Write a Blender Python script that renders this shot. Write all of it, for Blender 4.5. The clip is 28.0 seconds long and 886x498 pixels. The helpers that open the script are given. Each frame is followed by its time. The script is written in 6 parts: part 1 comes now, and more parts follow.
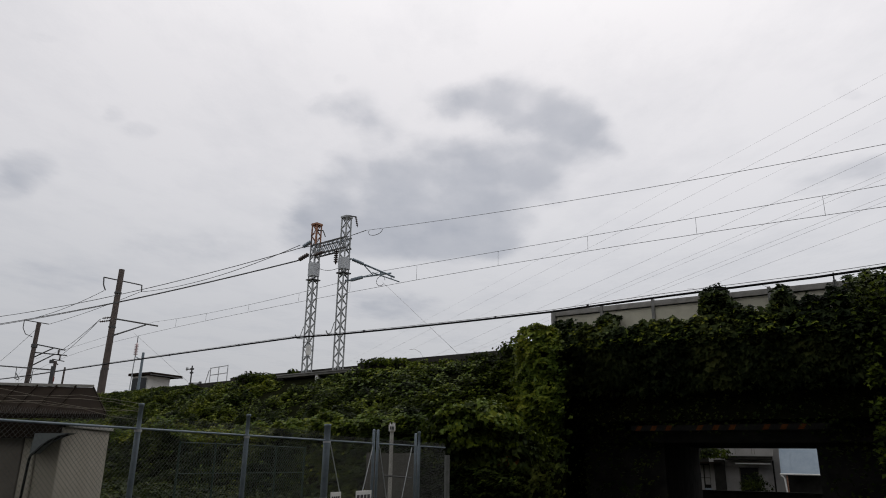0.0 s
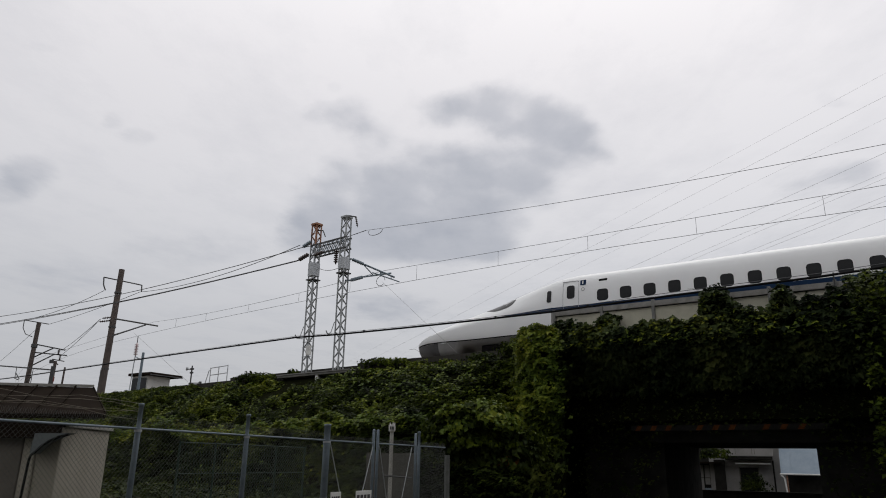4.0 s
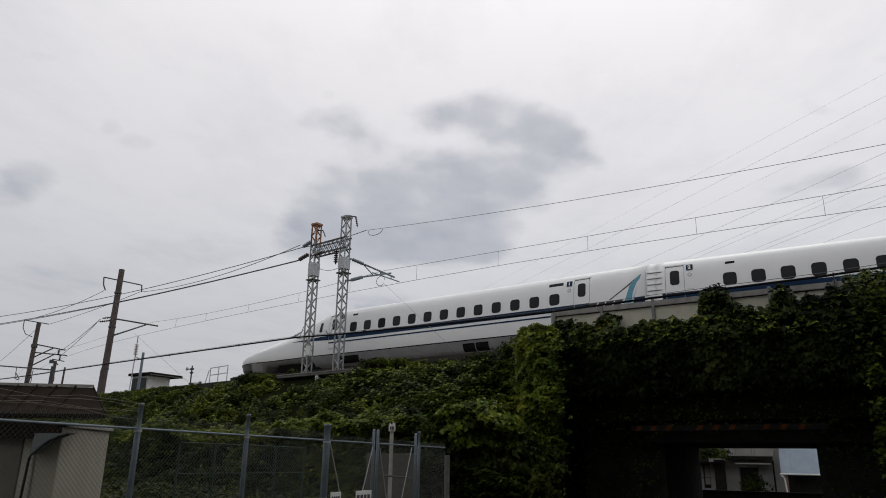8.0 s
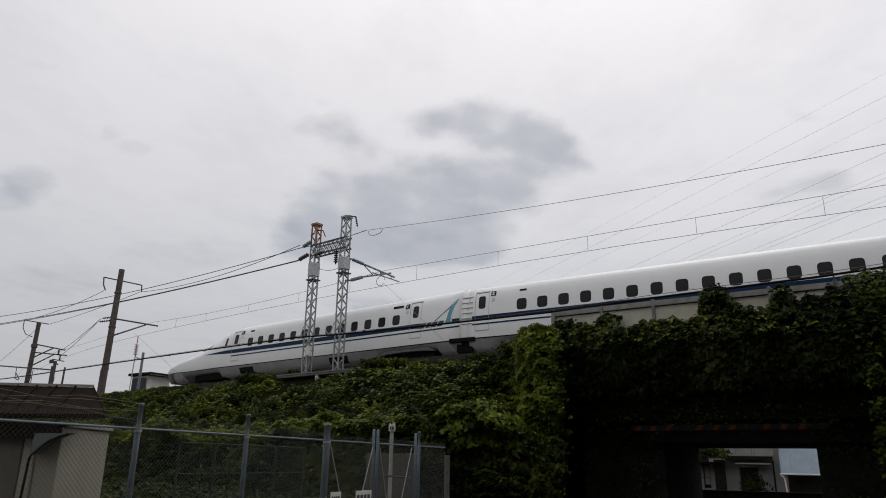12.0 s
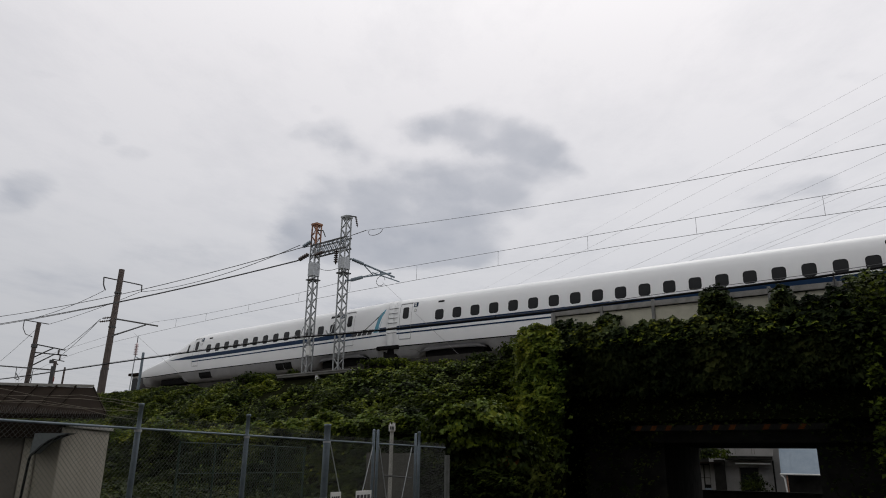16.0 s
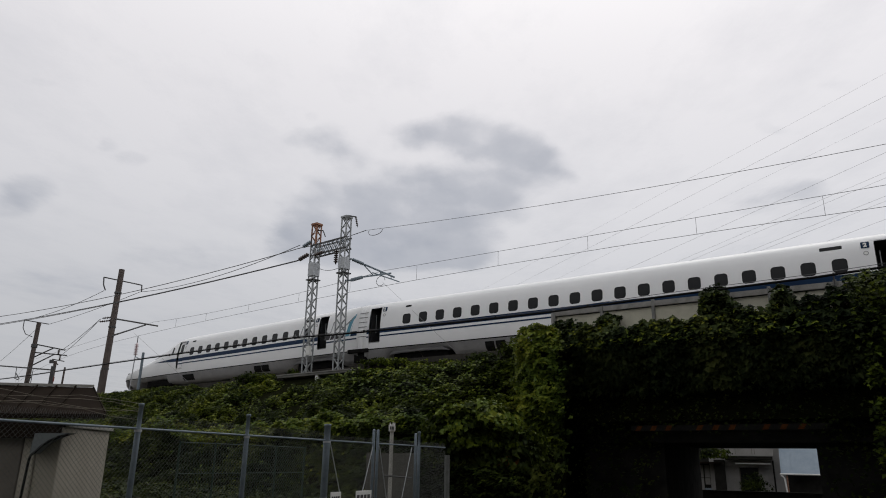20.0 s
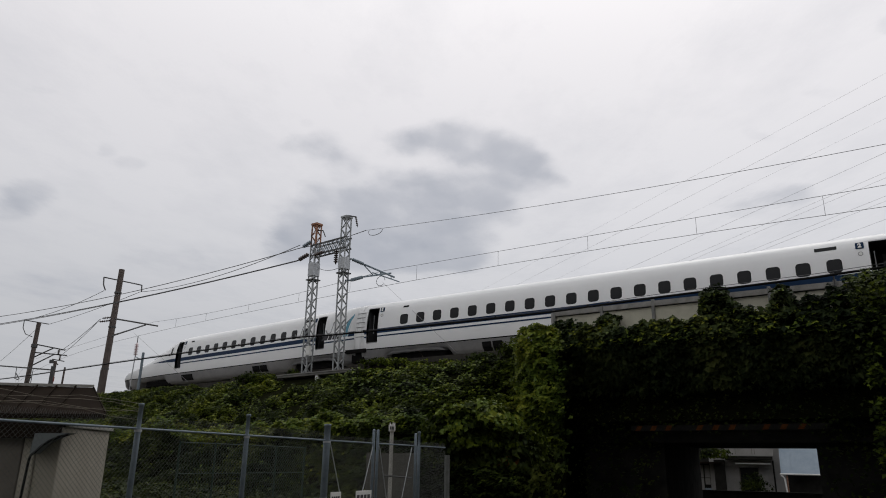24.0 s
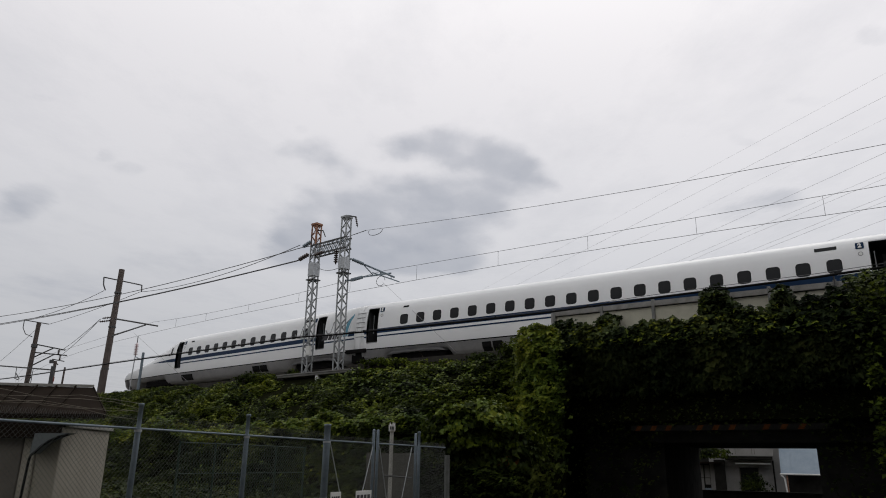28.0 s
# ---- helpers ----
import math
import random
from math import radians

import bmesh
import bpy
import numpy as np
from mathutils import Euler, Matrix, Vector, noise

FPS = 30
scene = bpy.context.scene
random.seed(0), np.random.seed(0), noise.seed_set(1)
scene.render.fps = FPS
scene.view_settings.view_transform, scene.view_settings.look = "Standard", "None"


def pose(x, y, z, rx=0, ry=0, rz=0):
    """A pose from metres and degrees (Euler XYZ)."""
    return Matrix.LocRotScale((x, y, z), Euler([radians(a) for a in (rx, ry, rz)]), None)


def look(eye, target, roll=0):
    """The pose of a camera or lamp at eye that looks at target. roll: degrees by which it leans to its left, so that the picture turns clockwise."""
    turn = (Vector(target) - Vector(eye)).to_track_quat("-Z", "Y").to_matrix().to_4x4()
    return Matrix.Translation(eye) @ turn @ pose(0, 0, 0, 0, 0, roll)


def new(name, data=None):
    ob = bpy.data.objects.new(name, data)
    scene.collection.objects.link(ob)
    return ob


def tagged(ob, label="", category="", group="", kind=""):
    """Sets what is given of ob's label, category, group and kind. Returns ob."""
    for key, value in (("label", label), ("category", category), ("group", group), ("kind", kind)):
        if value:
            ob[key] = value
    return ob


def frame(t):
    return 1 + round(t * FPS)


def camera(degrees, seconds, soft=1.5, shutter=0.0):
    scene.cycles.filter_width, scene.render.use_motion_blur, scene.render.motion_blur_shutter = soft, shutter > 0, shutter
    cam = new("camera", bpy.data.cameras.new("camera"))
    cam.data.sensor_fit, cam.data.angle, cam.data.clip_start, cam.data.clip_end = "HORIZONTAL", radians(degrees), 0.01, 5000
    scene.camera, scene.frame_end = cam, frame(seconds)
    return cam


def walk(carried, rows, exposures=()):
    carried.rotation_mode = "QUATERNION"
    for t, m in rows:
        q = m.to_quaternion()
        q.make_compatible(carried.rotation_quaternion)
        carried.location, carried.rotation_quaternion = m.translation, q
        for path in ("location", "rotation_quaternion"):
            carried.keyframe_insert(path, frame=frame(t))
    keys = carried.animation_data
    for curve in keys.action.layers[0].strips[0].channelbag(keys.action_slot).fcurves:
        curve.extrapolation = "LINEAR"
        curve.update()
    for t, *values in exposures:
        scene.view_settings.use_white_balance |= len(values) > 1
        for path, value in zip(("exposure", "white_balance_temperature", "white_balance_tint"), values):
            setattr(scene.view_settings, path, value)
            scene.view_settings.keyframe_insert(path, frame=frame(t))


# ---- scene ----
# ---- camera ----
cam = camera(65.03, 28.0, soft=1.0)
EYE = pose(0, 0, 1.6) @ Euler((radians(90 + 17.116), 0, 0)).to_matrix().to_4x4() @ pose(0, 0, 0, 0, 0, 0.937)
walk(cam, [(0.0, EYE), (28.0, EYE)])

# ---- track plan: one circle, s metres along it, o metres towards the viewer's side ----
RAIL = 6.42
TURN, CURVE = -0.63094, 0.0041634
CENTRE_X, CENTRE_Y, RADIUS = 141.688, 230.189, 240.19


def at(s, o, z):
    a = TURN + CURVE * s
    return Vector((CENTRE_X + (RADIUS + o) * math.sin(a), CENTRE_Y - (RADIUS + o) * math.cos(a), z))


def heading(s):
    return math.degrees(TURN + CURVE * s)


def on_track(s, o, z):
    p = at(s, o, z)
    return pose(p.x, p.y, p.z, 0, 0, heading(s))


# ---- sky and light: a high, bright overcast ----
world = bpy.data.worlds.new("overcast_sky")
scene.world = world
world.use_nodes = True
wt = world.node_tree
wt.nodes.clear()
w_out = wt.nodes.new("ShaderNodeOutputWorld")
w_bg = wt.nodes.new("ShaderNodeBackground")
w_sky = wt.nodes.new("ShaderNodeTexSky")
w_sky.sky_type = "NISHITA"
w_sky.sun_disc = False
w_sky.sun_elevation = radians(58)
w_sky.sun_rotation = radians(19)
w_sky.air_density = 1.5
w_sky.dust_density = 3.0
w_dim = wt.nodes.new("ShaderNodeVectorMath")
w_dim.operation = "SCALE"
w_dim.inputs[3].default_value = 0.06
w_co = wt.nodes.new("ShaderNodeTexCoord")
w_sep = wt.nodes.new("ShaderNodeSeparateXYZ")
w_ramp = wt.nodes.new("ShaderNodeValToRGB")
w_ramp.color_ramp.interpolation = "B_SPLINE"
stops = w_ramp.color_ramp.elements
stops[0].position, stops[0].color = 0.0, (0.50, 0.51, 0.535, 1)
stops[1].position, stops[1].color = 1.0, (1.55, 1.53, 1.54, 1)
for where, tone in ((0.15, (0.53, 0.54, 0.575, 1)), (0.35, (0.755, 0.75, 0.78, 1)), (0.6, (0.88, 0.85, 0.87, 1))):
    e = stops.new(where)
    e.color = tone
w_mix = wt.nodes.new("ShaderNodeMix")
w_mix.data_type = "RGBA"
w_mix.inputs["Factor"].default_value = 0.92
wt.links.new(w_co.outputs["Generated"], w_sep.inputs[0])
wt.links.new(w_sep.outputs["Z"], w_ramp.inputs["Fac"])
wt.links.new(w_sky.outputs[0], w_dim.inputs[0])
wt.links.new(w_dim.outputs[0], w_mix.inputs["A"])
wt.links.new(w_ramp.outputs[0], w_mix.inputs["B"])
# brighter towards the veiled sun, duller away from it
w_lean = wt.nodes.new("ShaderNodeMath")
w_lean.operation = "MULTIPLY_ADD"
w_lean.inputs[1].default_value = 0.05
w_lean.inputs[2].default_value = 0.966
w_tone = wt.nodes.new("ShaderNodeVectorMath")
w_tone.operation = "SCALE"
w_side = wt.nodes.new("ShaderNodeMath")
w_side.operation = "MULTIPLY_ADD"
w_side.inputs[1].default_value = 1.54
wt.links.new(w_sep.outputs["X"], w_side.inputs[0])
wt.links.new(w_sep.outputs["Y"], w_side.inputs[2])
wt.links.new(w_side.outputs[0], w_lean.inputs[0])
wt.links.new(w_mix.outputs["Result"], w_tone.inputs[0])
wt.links.new(w_lean.outputs[0], w_tone.inputs[3])
wt.links.new(w_tone.outputs[0], w_bg.inputs["Color"])
wt.links.new(w_bg.outputs[0], w_out.inputs[0])

sun_data = bpy.data.lights.new("sun", "SUN")
sun_data.energy = 0.5
sun_data.angle = radians(30)
sun_data.color = (1.0, 0.97, 0.93)
sun = new("sun", sun_data)
sun.matrix_world = look((12, 55, 60), (0, 20, 0))

# ---- materials ----


def shader(name):
    m = bpy.data.materials.new(name)
    m.use_nodes = True
    return m, m.node_tree, m.node_tree.nodes["Principled BSDF"]


def surface(name, low, high, rough=0.7, scale=6.0, metal=0.0, bump=0.15, grain=60.0, stain=None, spread=0.08, gloss=0.35):
    """A worn surface: broad blotches, fine grain, relief and a small change from piece to piece."""
    m, t, b = shader(name)
    co = t.nodes.new("ShaderNodeTexCoord")
    big = t.nodes.new("ShaderNodeTexNoise")
    big.inputs["Scale"].default_value = scale
    big.inputs["Detail"].default_value = 6
    big.inputs["Roughness"].default_value = 0.65
    fine = t.nodes.new("ShaderNodeTexNoise")
    fine.inputs["Scale"].default_value = grain
    fine.inputs["Detail"].default_value = 3
    add = t.nodes.new("ShaderNodeMath")
    add.operation = "MULTIPLY_ADD"
    add.inputs[1].default_value = 0.35
    info = t.nodes.new("ShaderNodeObjectInfo")
    rnd = t.nodes.new("ShaderNodeMath")
    rnd.operation = "MULTIPLY_ADD"
    rnd.inputs[1].default_value = spread
    ramp = t.nodes.new("ShaderNodeValToRGB")
    ramp.color_ramp.elements[0].position, ramp.color_ramp.elements[0].color = 0.42, (*low, 1)
    ramp.color_ramp.elements[1].position, ramp.color_ramp.elements[1].color = 0.92, (*high, 1)
    if stain:
        e = ramp.color_ramp.elements.new(0.30)
        e.color = (*stain, 1)
    t.links.new(co.outputs["Object"], big.inputs["Vector"])
    t.links.new(co.outputs["Object"], fine.inputs["Vector"])
    t.links.new(fine.outputs["Fac"], add.inputs[0])
    t.links.new(big.outputs["Fac"], add.inputs[2])
    t.links.new(info.outputs["Random"], rnd.inputs[0])
    t.links.new(add.outputs[0], rnd.inputs[2])
    t.links.new(rnd.outputs[0], ramp.inputs["Fac"])
    t.links.new(ramp.outputs[0], b.inputs["Base Color"])
    b.inputs["Roughness"].default_value = rough
    b.inputs["Specular IOR Level"].default_value = gloss
    b.inputs["Metallic"].default_value = metal
    if bump:
        bp = t.nodes.new("ShaderNodeBump")
        bp.inputs["Strength"].default_value = bump
        bp.inputs["Distance"].default_value = 0.02
        t.links.new(add.outputs[0], bp.inputs["Height"])
        t.links.new(bp.outputs[0], b.inputs["Normal"])
    return m


def foliage(name, tones, see_through=0.13, rough=0.5, sheen=0.08):
    """Leaves: colour from leaf to leaf, broad patches of older and younger growth, some light through the blade."""
    m, t, b = shader(name)
    geo = t.nodes.new("ShaderNodeNewGeometry")
    co = t.nodes.new("ShaderNodeTexCoord")
    patch = t.nodes.new("ShaderNodeTexNoise")
    patch.inputs["Scale"].default_value = 0.55
    patch.inputs["Detail"].default_value = 4
    mixv = t.nodes.new("ShaderNodeMath")
    mixv.operation = "MULTIPLY_ADD"
    mixv.inputs[1].default_value = 0.42
    half = t.nodes.new("ShaderNodeMath")
    half.operation = "MULTIPLY_ADD"
    half.inputs[1].default_value = 1.7
    half.inputs[2].default_value = -0.54
    ramp = t.nodes.new("ShaderNodeValToRGB")
    n = len(tones)
    ramp.color_ramp.elements[0].color = (*tones[0], 1)
    ramp.color_ramp.elements[1].color = (*tones[-1], 1)
    for i in range(1, n - 1):
        e = ramp.color_ramp.elements.new(i / (n - 1))
        e.color = (*tones[i], 1)
    t.links.new(co.outputs["Object"], patch.inputs["Vector"])
    t.links.new(patch.outputs["Fac"], half.inputs[0])
    t.links.new(geo.outputs["Random Per Island"], mixv.inputs[0])
    t.links.new(half.outputs[0], mixv.inputs[2])
    t.links.new(mixv.outputs[0], ramp.inputs["Fac"])
    t.links.new(ramp.outputs[0], b.inputs["Base Color"])
    b.inputs["Roughness"].default_value = rough
    b.inputs["Specular IOR Level"].default_value = sheen
    tr = t.nodes.new("ShaderNodeBsdfTranslucent")
    t.links.new(ramp.outputs[0], tr.inputs["Color"])
    mx = t.nodes.new("ShaderNodeMixShader")
    mx.inputs[0].default_value = see_through
    out = t.nodes["Material Output"]
    t.links.new(b.outputs[0], mx.inputs[1])
    t.links.new(tr.outputs[0], mx.inputs[2])
    t.links.new(mx.outputs[0], out.inputs[0])
    return m


def glass_dark(name, tone=(0.012, 0.013, 0.015), rough=0.12):
    m, t, b = shader(name)
    b.inputs["Base Color"].default_value = (*tone, 1)
    b.inputs["Roughness"].default_value = rough
    b.inputs["Specular IOR Level"].default_value = 0.22
    return m


M = {
    "concrete": surface("concrete", (0.20, 0.195, 0.185), (0.36, 0.35, 0.335), 0.85, 1.3, stain=(0.09, 0.085, 0.08)),
    "weathered_edge": surface("weathered_lichen_concrete", (0.11, 0.108, 0.10), (0.24, 0.235, 0.22), 0.9, 2.2, stain=(0.05, 0.048, 0.042)),
    # near-black concrete: the underpass's shade is put into the base colour
    "concrete_dark": surface("shade_toned_concrete", (0.010, 0.010, 0.009), (0.032, 0.031, 0.028), 0.95, 1.6, stain=(0.006, 0.006, 0.006), gloss=0.03),
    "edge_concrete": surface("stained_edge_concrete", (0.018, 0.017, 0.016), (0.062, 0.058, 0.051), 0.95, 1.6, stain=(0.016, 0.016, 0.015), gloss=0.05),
    "panel": surface("panel_concrete", (0.40, 0.385, 0.31), (0.55, 0.53, 0.43), 0.85, 1.6, stain=(0.20, 0.19, 0.15)),
    "grey_post": surface("grey_painted_steel", (0.13, 0.13, 0.125), (0.24, 0.24, 0.23), 0.7, 4, stain=(0.08, 0.075, 0.07)),
    "cap": surface("weathered_cap_concrete", (0.15, 0.145, 0.135), (0.34, 0.33, 0.31), 0.9, 2.6, stain=(0.07, 0.068, 0.06)),
    "ballast": surface("ballast", (0.10, 0.09, 0.08), (0.26, 0.24, 0.21), 0.95, 14, bump=0.8),
    "rail": surface("rail_steel", (0.10, 0.06, 0.04), (0.22, 0.15, 0.11), 0.5, 9, metal=0.6),
    # darkened to near black so gaps between leaves look deeply shaded
    "earth": surface("shaded_earth_under_vines", (0.005, 0.006, 0.003), (0.012, 0.013, 0.006), 1.0, 2.0, bump=0.6, gloss=0.0),
    "asphalt": surface("asphalt", (0.025, 0.025, 0.026), (0.055, 0.055, 0.055), 0.95, 1.1, grain=180),
    "soil": surface("soil", (0.05, 0.045, 0.03), (0.11, 0.10, 0.07), 0.95, 0.6),
    "galv": surface("galvanised_steel", (0.30, 0.312, 0.325), (0.47, 0.488, 0.505), 0.55, 5, metal=0.4, bump=0.05),
    "galv_mast": surface("weathered_mast_steel", (0.22, 0.23, 0.235), (0.38, 0.395, 0.40), 0.6, 5, metal=0.35, bump=0.05),
    "galv_blue": surface("weathered_galvanised_steel", (0.11, 0.145, 0.172), (0.21, 0.25, 0.285), 0.55, 5, metal=0.35, bump=0.05),
    "fence_wire": surface("fence_wire", (0.08, 0.085, 0.08), (0.15, 0.155, 0.15), 0.8, 8, metal=0.3, bump=0),
    "green_paint": surface("dull_green_paint", (0.010, 0.026, 0.018), (0.022, 0.046, 0.032), 0.6, 6, bump=0.02),
    "rust": surface("rusty_steel", (0.19, 0.065, 0.030), (0.38, 0.22, 0.15), 0.8, 7, metal=0.2),
    "dark_steel": surface("dark_steel", (0.045, 0.045, 0.047), (0.10, 0.10, 0.10), 0.6, 8, metal=0.4, bump=0.05),
    "pole": surface("weathered_pole", (0.056, 0.044, 0.040), (0.108, 0.087, 0.079), 0.8, 3),
    "wire": surface("wire", (0.065, 0.067, 0.071), (0.11, 0.11, 0.115), 0.6, 5, bump=0),
    "wire_pale": surface("pale_wire", (0.28, 0.28, 0.29), (0.36, 0.36, 0.37), 0.6, 5, bump=0),
    "cable": surface("black_cable", (0.006, 0.006, 0.007), (0.014, 0.014, 0.014), 0.8, 5, bump=0, gloss=0.05),
    "insulator": surface("brown_porcelain", (0.03, 0.02, 0.018), (0.07, 0.05, 0.045), 0.25, 9, bump=0),
    "porcelain": surface("pale_porcelain", (0.42, 0.30, 0.31), (0.55, 0.44, 0.44), 0.3, 9, bump=0),
    "white_paint": surface("train_white_paint", (0.78, 0.785, 0.795), (0.84, 0.845, 0.85), 0.38, 0.7, bump=0.0, spread=0.0),
    "blue_paint": surface("train_blue_paint", (0.004, 0.019, 0.055), (0.006, 0.030, 0.080), 0.42, 1.0, bump=0.0, spread=0.0, gloss=0.12),
    "pale_blue_paint": surface("train_pale_blue_paint", (0.42, 0.54, 0.62), (0.50, 0.62, 0.68), 0.3, 3.0, bump=0.0, spread=0.0),
    "sky_blue_paint": surface("train_light_blue_paint", (0.06, 0.24, 0.34), (0.14, 0.36, 0.47), 0.3, 3.0, bump=0.0, spread=0.0),
    "skirt": surface("train_grey_paint", (0.24, 0.24, 0.245), (0.33, 0.33, 0.335), 0.35, 1.5, bump=0.03, spread=0.0, stain=(0.11, 0.11, 0.11)),
    "fairing": surface("light_grey_fairing", (0.15, 0.15, 0.155), (0.23, 0.23, 0.235), 0.5, 2.0, bump=0.03, spread=0.0, stain=(0.10, 0.10, 0.10)),
    "seam_grey": surface("grey_door_rubber", (0.13, 0.13, 0.135), (0.20, 0.20, 0.205), 0.7, 8, bump=0, spread=0.0, gloss=0.1),
    "nose_grey": surface("dark_grey_nose_paint", (0.09, 0.09, 0.095), (0.14, 0.14, 0.145), 0.4, 2.0, bump=0.0, spread=0.0),
    "seam": surface("black_rubber", (0.006, 0.006, 0.006), (0.014, 0.014, 0.014), 0.75, 8, bump=0, spread=0.0, gloss=0.1),
    "under": surface("underfloor_steel", (0.005, 0.005, 0.005), (0.014, 0.013, 0.013), 0.9, 4, spread=0.0, gloss=0.05),
    "inside": surface("vestibule_lining", (0.03, 0.03, 0.032), (0.05, 0.05, 0.052), 0.6, 3, bump=0, spread=0.0),
    "train_glass": glass_dark("train_window_glass", (0.008, 0.009, 0.010), 0.15),
    "lens": glass_dark("smoked_lens", (0.014, 0.014, 0.016), 0.3),
    "white": surface("white_board", (0.66, 0.66, 0.64), (0.78, 0.78, 0.76), 0.6, 4, bump=0.02),
    "ink": surface("dark_print", (0.03, 0.03, 0.035), (0.06, 0.06, 0.065), 0.7, 10, bump=0),
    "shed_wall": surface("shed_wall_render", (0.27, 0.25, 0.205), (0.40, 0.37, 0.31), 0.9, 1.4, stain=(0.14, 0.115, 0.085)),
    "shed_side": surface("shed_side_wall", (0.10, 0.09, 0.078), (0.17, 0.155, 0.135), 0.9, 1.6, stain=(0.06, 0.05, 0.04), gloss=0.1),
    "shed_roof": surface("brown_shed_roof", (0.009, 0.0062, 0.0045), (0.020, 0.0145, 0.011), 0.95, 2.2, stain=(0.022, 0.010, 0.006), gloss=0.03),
    "block_wall": surface("damp_block_wall", (0.055, 0.054, 0.047), (0.115, 0.11, 0.098), 0.9, 2.4, stain=(0.028, 0.029, 0.022), gloss=0.1),
    "eave": surface("pale_eave_trim", (0.24, 0.235, 0.215), (0.38, 0.37, 0.34), 0.7, 4),
    "canopy_sheet": surface("grey_canopy_sheet", (0.09, 0.105, 0.11), (0.16, 0.18, 0.185), 0.6, 3.0, bump=0.05),
    "bluish_metal": surface("blue_grey_sheet_metal", (0.19, 0.245, 0.30), (0.27, 0.325, 0.385), 0.5, 2.0, bump=0.05),
    "house_wall": surface("house_wall_render", (0.20, 0.195, 0.185), (0.32, 0.31, 0.30), 0.85, 1.2, stain=(0.13, 0.125, 0.115)),
    "hut_wall": surface("white_hut_wall", (0.48, 0.47, 0.45), (0.60, 0.59, 0.57), 0.8, 1.2, stain=(0.30, 0.29, 0.27)),
    "dark_glass": glass_dark("dark_window_glass"),
    "red": surface("red_marker", (0.14, 0.025, 0.02), (0.22, 0.045, 0.035), 0.5, 8, bump=0),
    # blotchy orange, dimmed in its colour for the shaded underpass mouth
    "orange": surface("worn_shaded_orange_paint", (0.018, 0.007, 0.004), (0.085, 0.030, 0.008), 0.9, 9, bump=0.05, stain=(0.02, 0.014, 0.01), gloss=0.03),
    "black_paint": surface("worn_black_paint", (0.006, 0.006, 0.006), (0.016, 0.016, 0.015), 0.95, 12, gloss=0.03),
    "dry_vine": surface("dry_vine", (0.15, 0.13, 0.10), (0.25, 0.225, 0.185), 0.9, 12, bump=0),
    "stem": surface("vine_stem", (0.05, 0.035, 0.02), (0.10, 0.08, 0.05), 0.9, 12),
    "vine": foliage("vine_leaves", [(0.0035, 0.0070, 0.0010), (0.0085, 0.0150, 0.0016), (0.027, 0.040, 0.0032), (0.070, 0.093, 0.0065), (0.132, 0.154, 0.012)], sheen=0.05),
    # shade copy of vine: the darkening sits in the leaf colour
    "vine_dark": foliage("shaded_vine_leaves", [(0.0035, 0.0072, 0.0018), (0.0085, 0.0155, 0.0028), (0.019, 0.029, 0.0046), (0.037, 0.049, 0.007), (0.060, 0.067, 0.010)], sheen=0.05),
    # yellow-green copy of vine; light on tops and rims is in its colour
    "vine_bright": foliage("lit_yellow_green_leaves", [(0.022, 0.042, 0.006), (0.050, 0.080, 0.010), (0.090, 0.126, 0.016), (0.146, 0.168, 0.015), (0.188, 0.190, 0.020)], sheen=0.09),
    "withered": foliage("withered_leaves", [(0.02, 0.012, 0.004), (0.08, 0.035, 0.008), (0.16, 0.07, 0.012)], sheen=0.05),
    # greyer copy of vine for the deck, its tones lowered for shade
    "vine_deck": foliage("deck_shade_leaves", [(0.003, 0.0055, 0.0024), (0.007, 0.012, 0.005), (0.020, 0.031, 0.011), (0.050, 0.067, 0.021), (0.088, 0.102, 0.030)], sheen=0.05),
    "shrub": foliage("shrub_leaves", [(0.02, 0.04, 0.015), (0.035, 0.065, 0.02), (0.06, 0.10, 0.03)]),
}

# ---- helpers for building ----


def mesh_of(bm, name, smooth=False):
    me = bpy.data.meshes.new(name)
    bm.normal_update()
    bm.to_mesh(me)
    bm.free()
    if smooth:
        me.polygons.foreach_set("use_smooth", [True] * len(me.polygons))
    return me


def part(name, bm, material, parent=None, label="", smooth=False):
    """Links a bmesh, or a mesh, as one object under a thing or a part."""
    me = mesh_of(bm, name, smooth) if isinstance(bm, bmesh.types.BMesh) else bm
    if material is not None and not me.materials:
        me.materials.append(M[material])
    ob = new(name, me)
    if parent is not None:
        ob.parent = parent
    if label:
        ob["label"] = label
    return ob


def thing(name, m, label, category, group="", kind=""):
    ob = new(name)
    ob.empty_display_size = 0.2
    ob.matrix_basis = m
    return tagged(ob, label, category, group, kind)


def block(bm, x0, x1, y0, y1, z0, z1, bevel=0.0):
    r = bmesh.ops.create_cube(bm, size=1.0, matrix=Matrix.Translation(((x0 + x1) / 2, (y0 + y1) / 2, (z0 + z1) / 2)) @ Matrix.Diagonal((abs(x1 - x0), abs(y1 - y0), abs(z1 - z0), 1)))
    if bevel:
        edges = {e for v in r["verts"] for e in v.link_edges}
        bmesh.ops.bevel(bm, geom=list(edges), offset=bevel, segments=2, affect="EDGES", profile=0.5)
    return bm


def cube(x0, x1, y0, y1, z0, z1, bevel=0.0):
    return block(bmesh.new(), x0, x1, y0, y1, z0, z1, bevel)


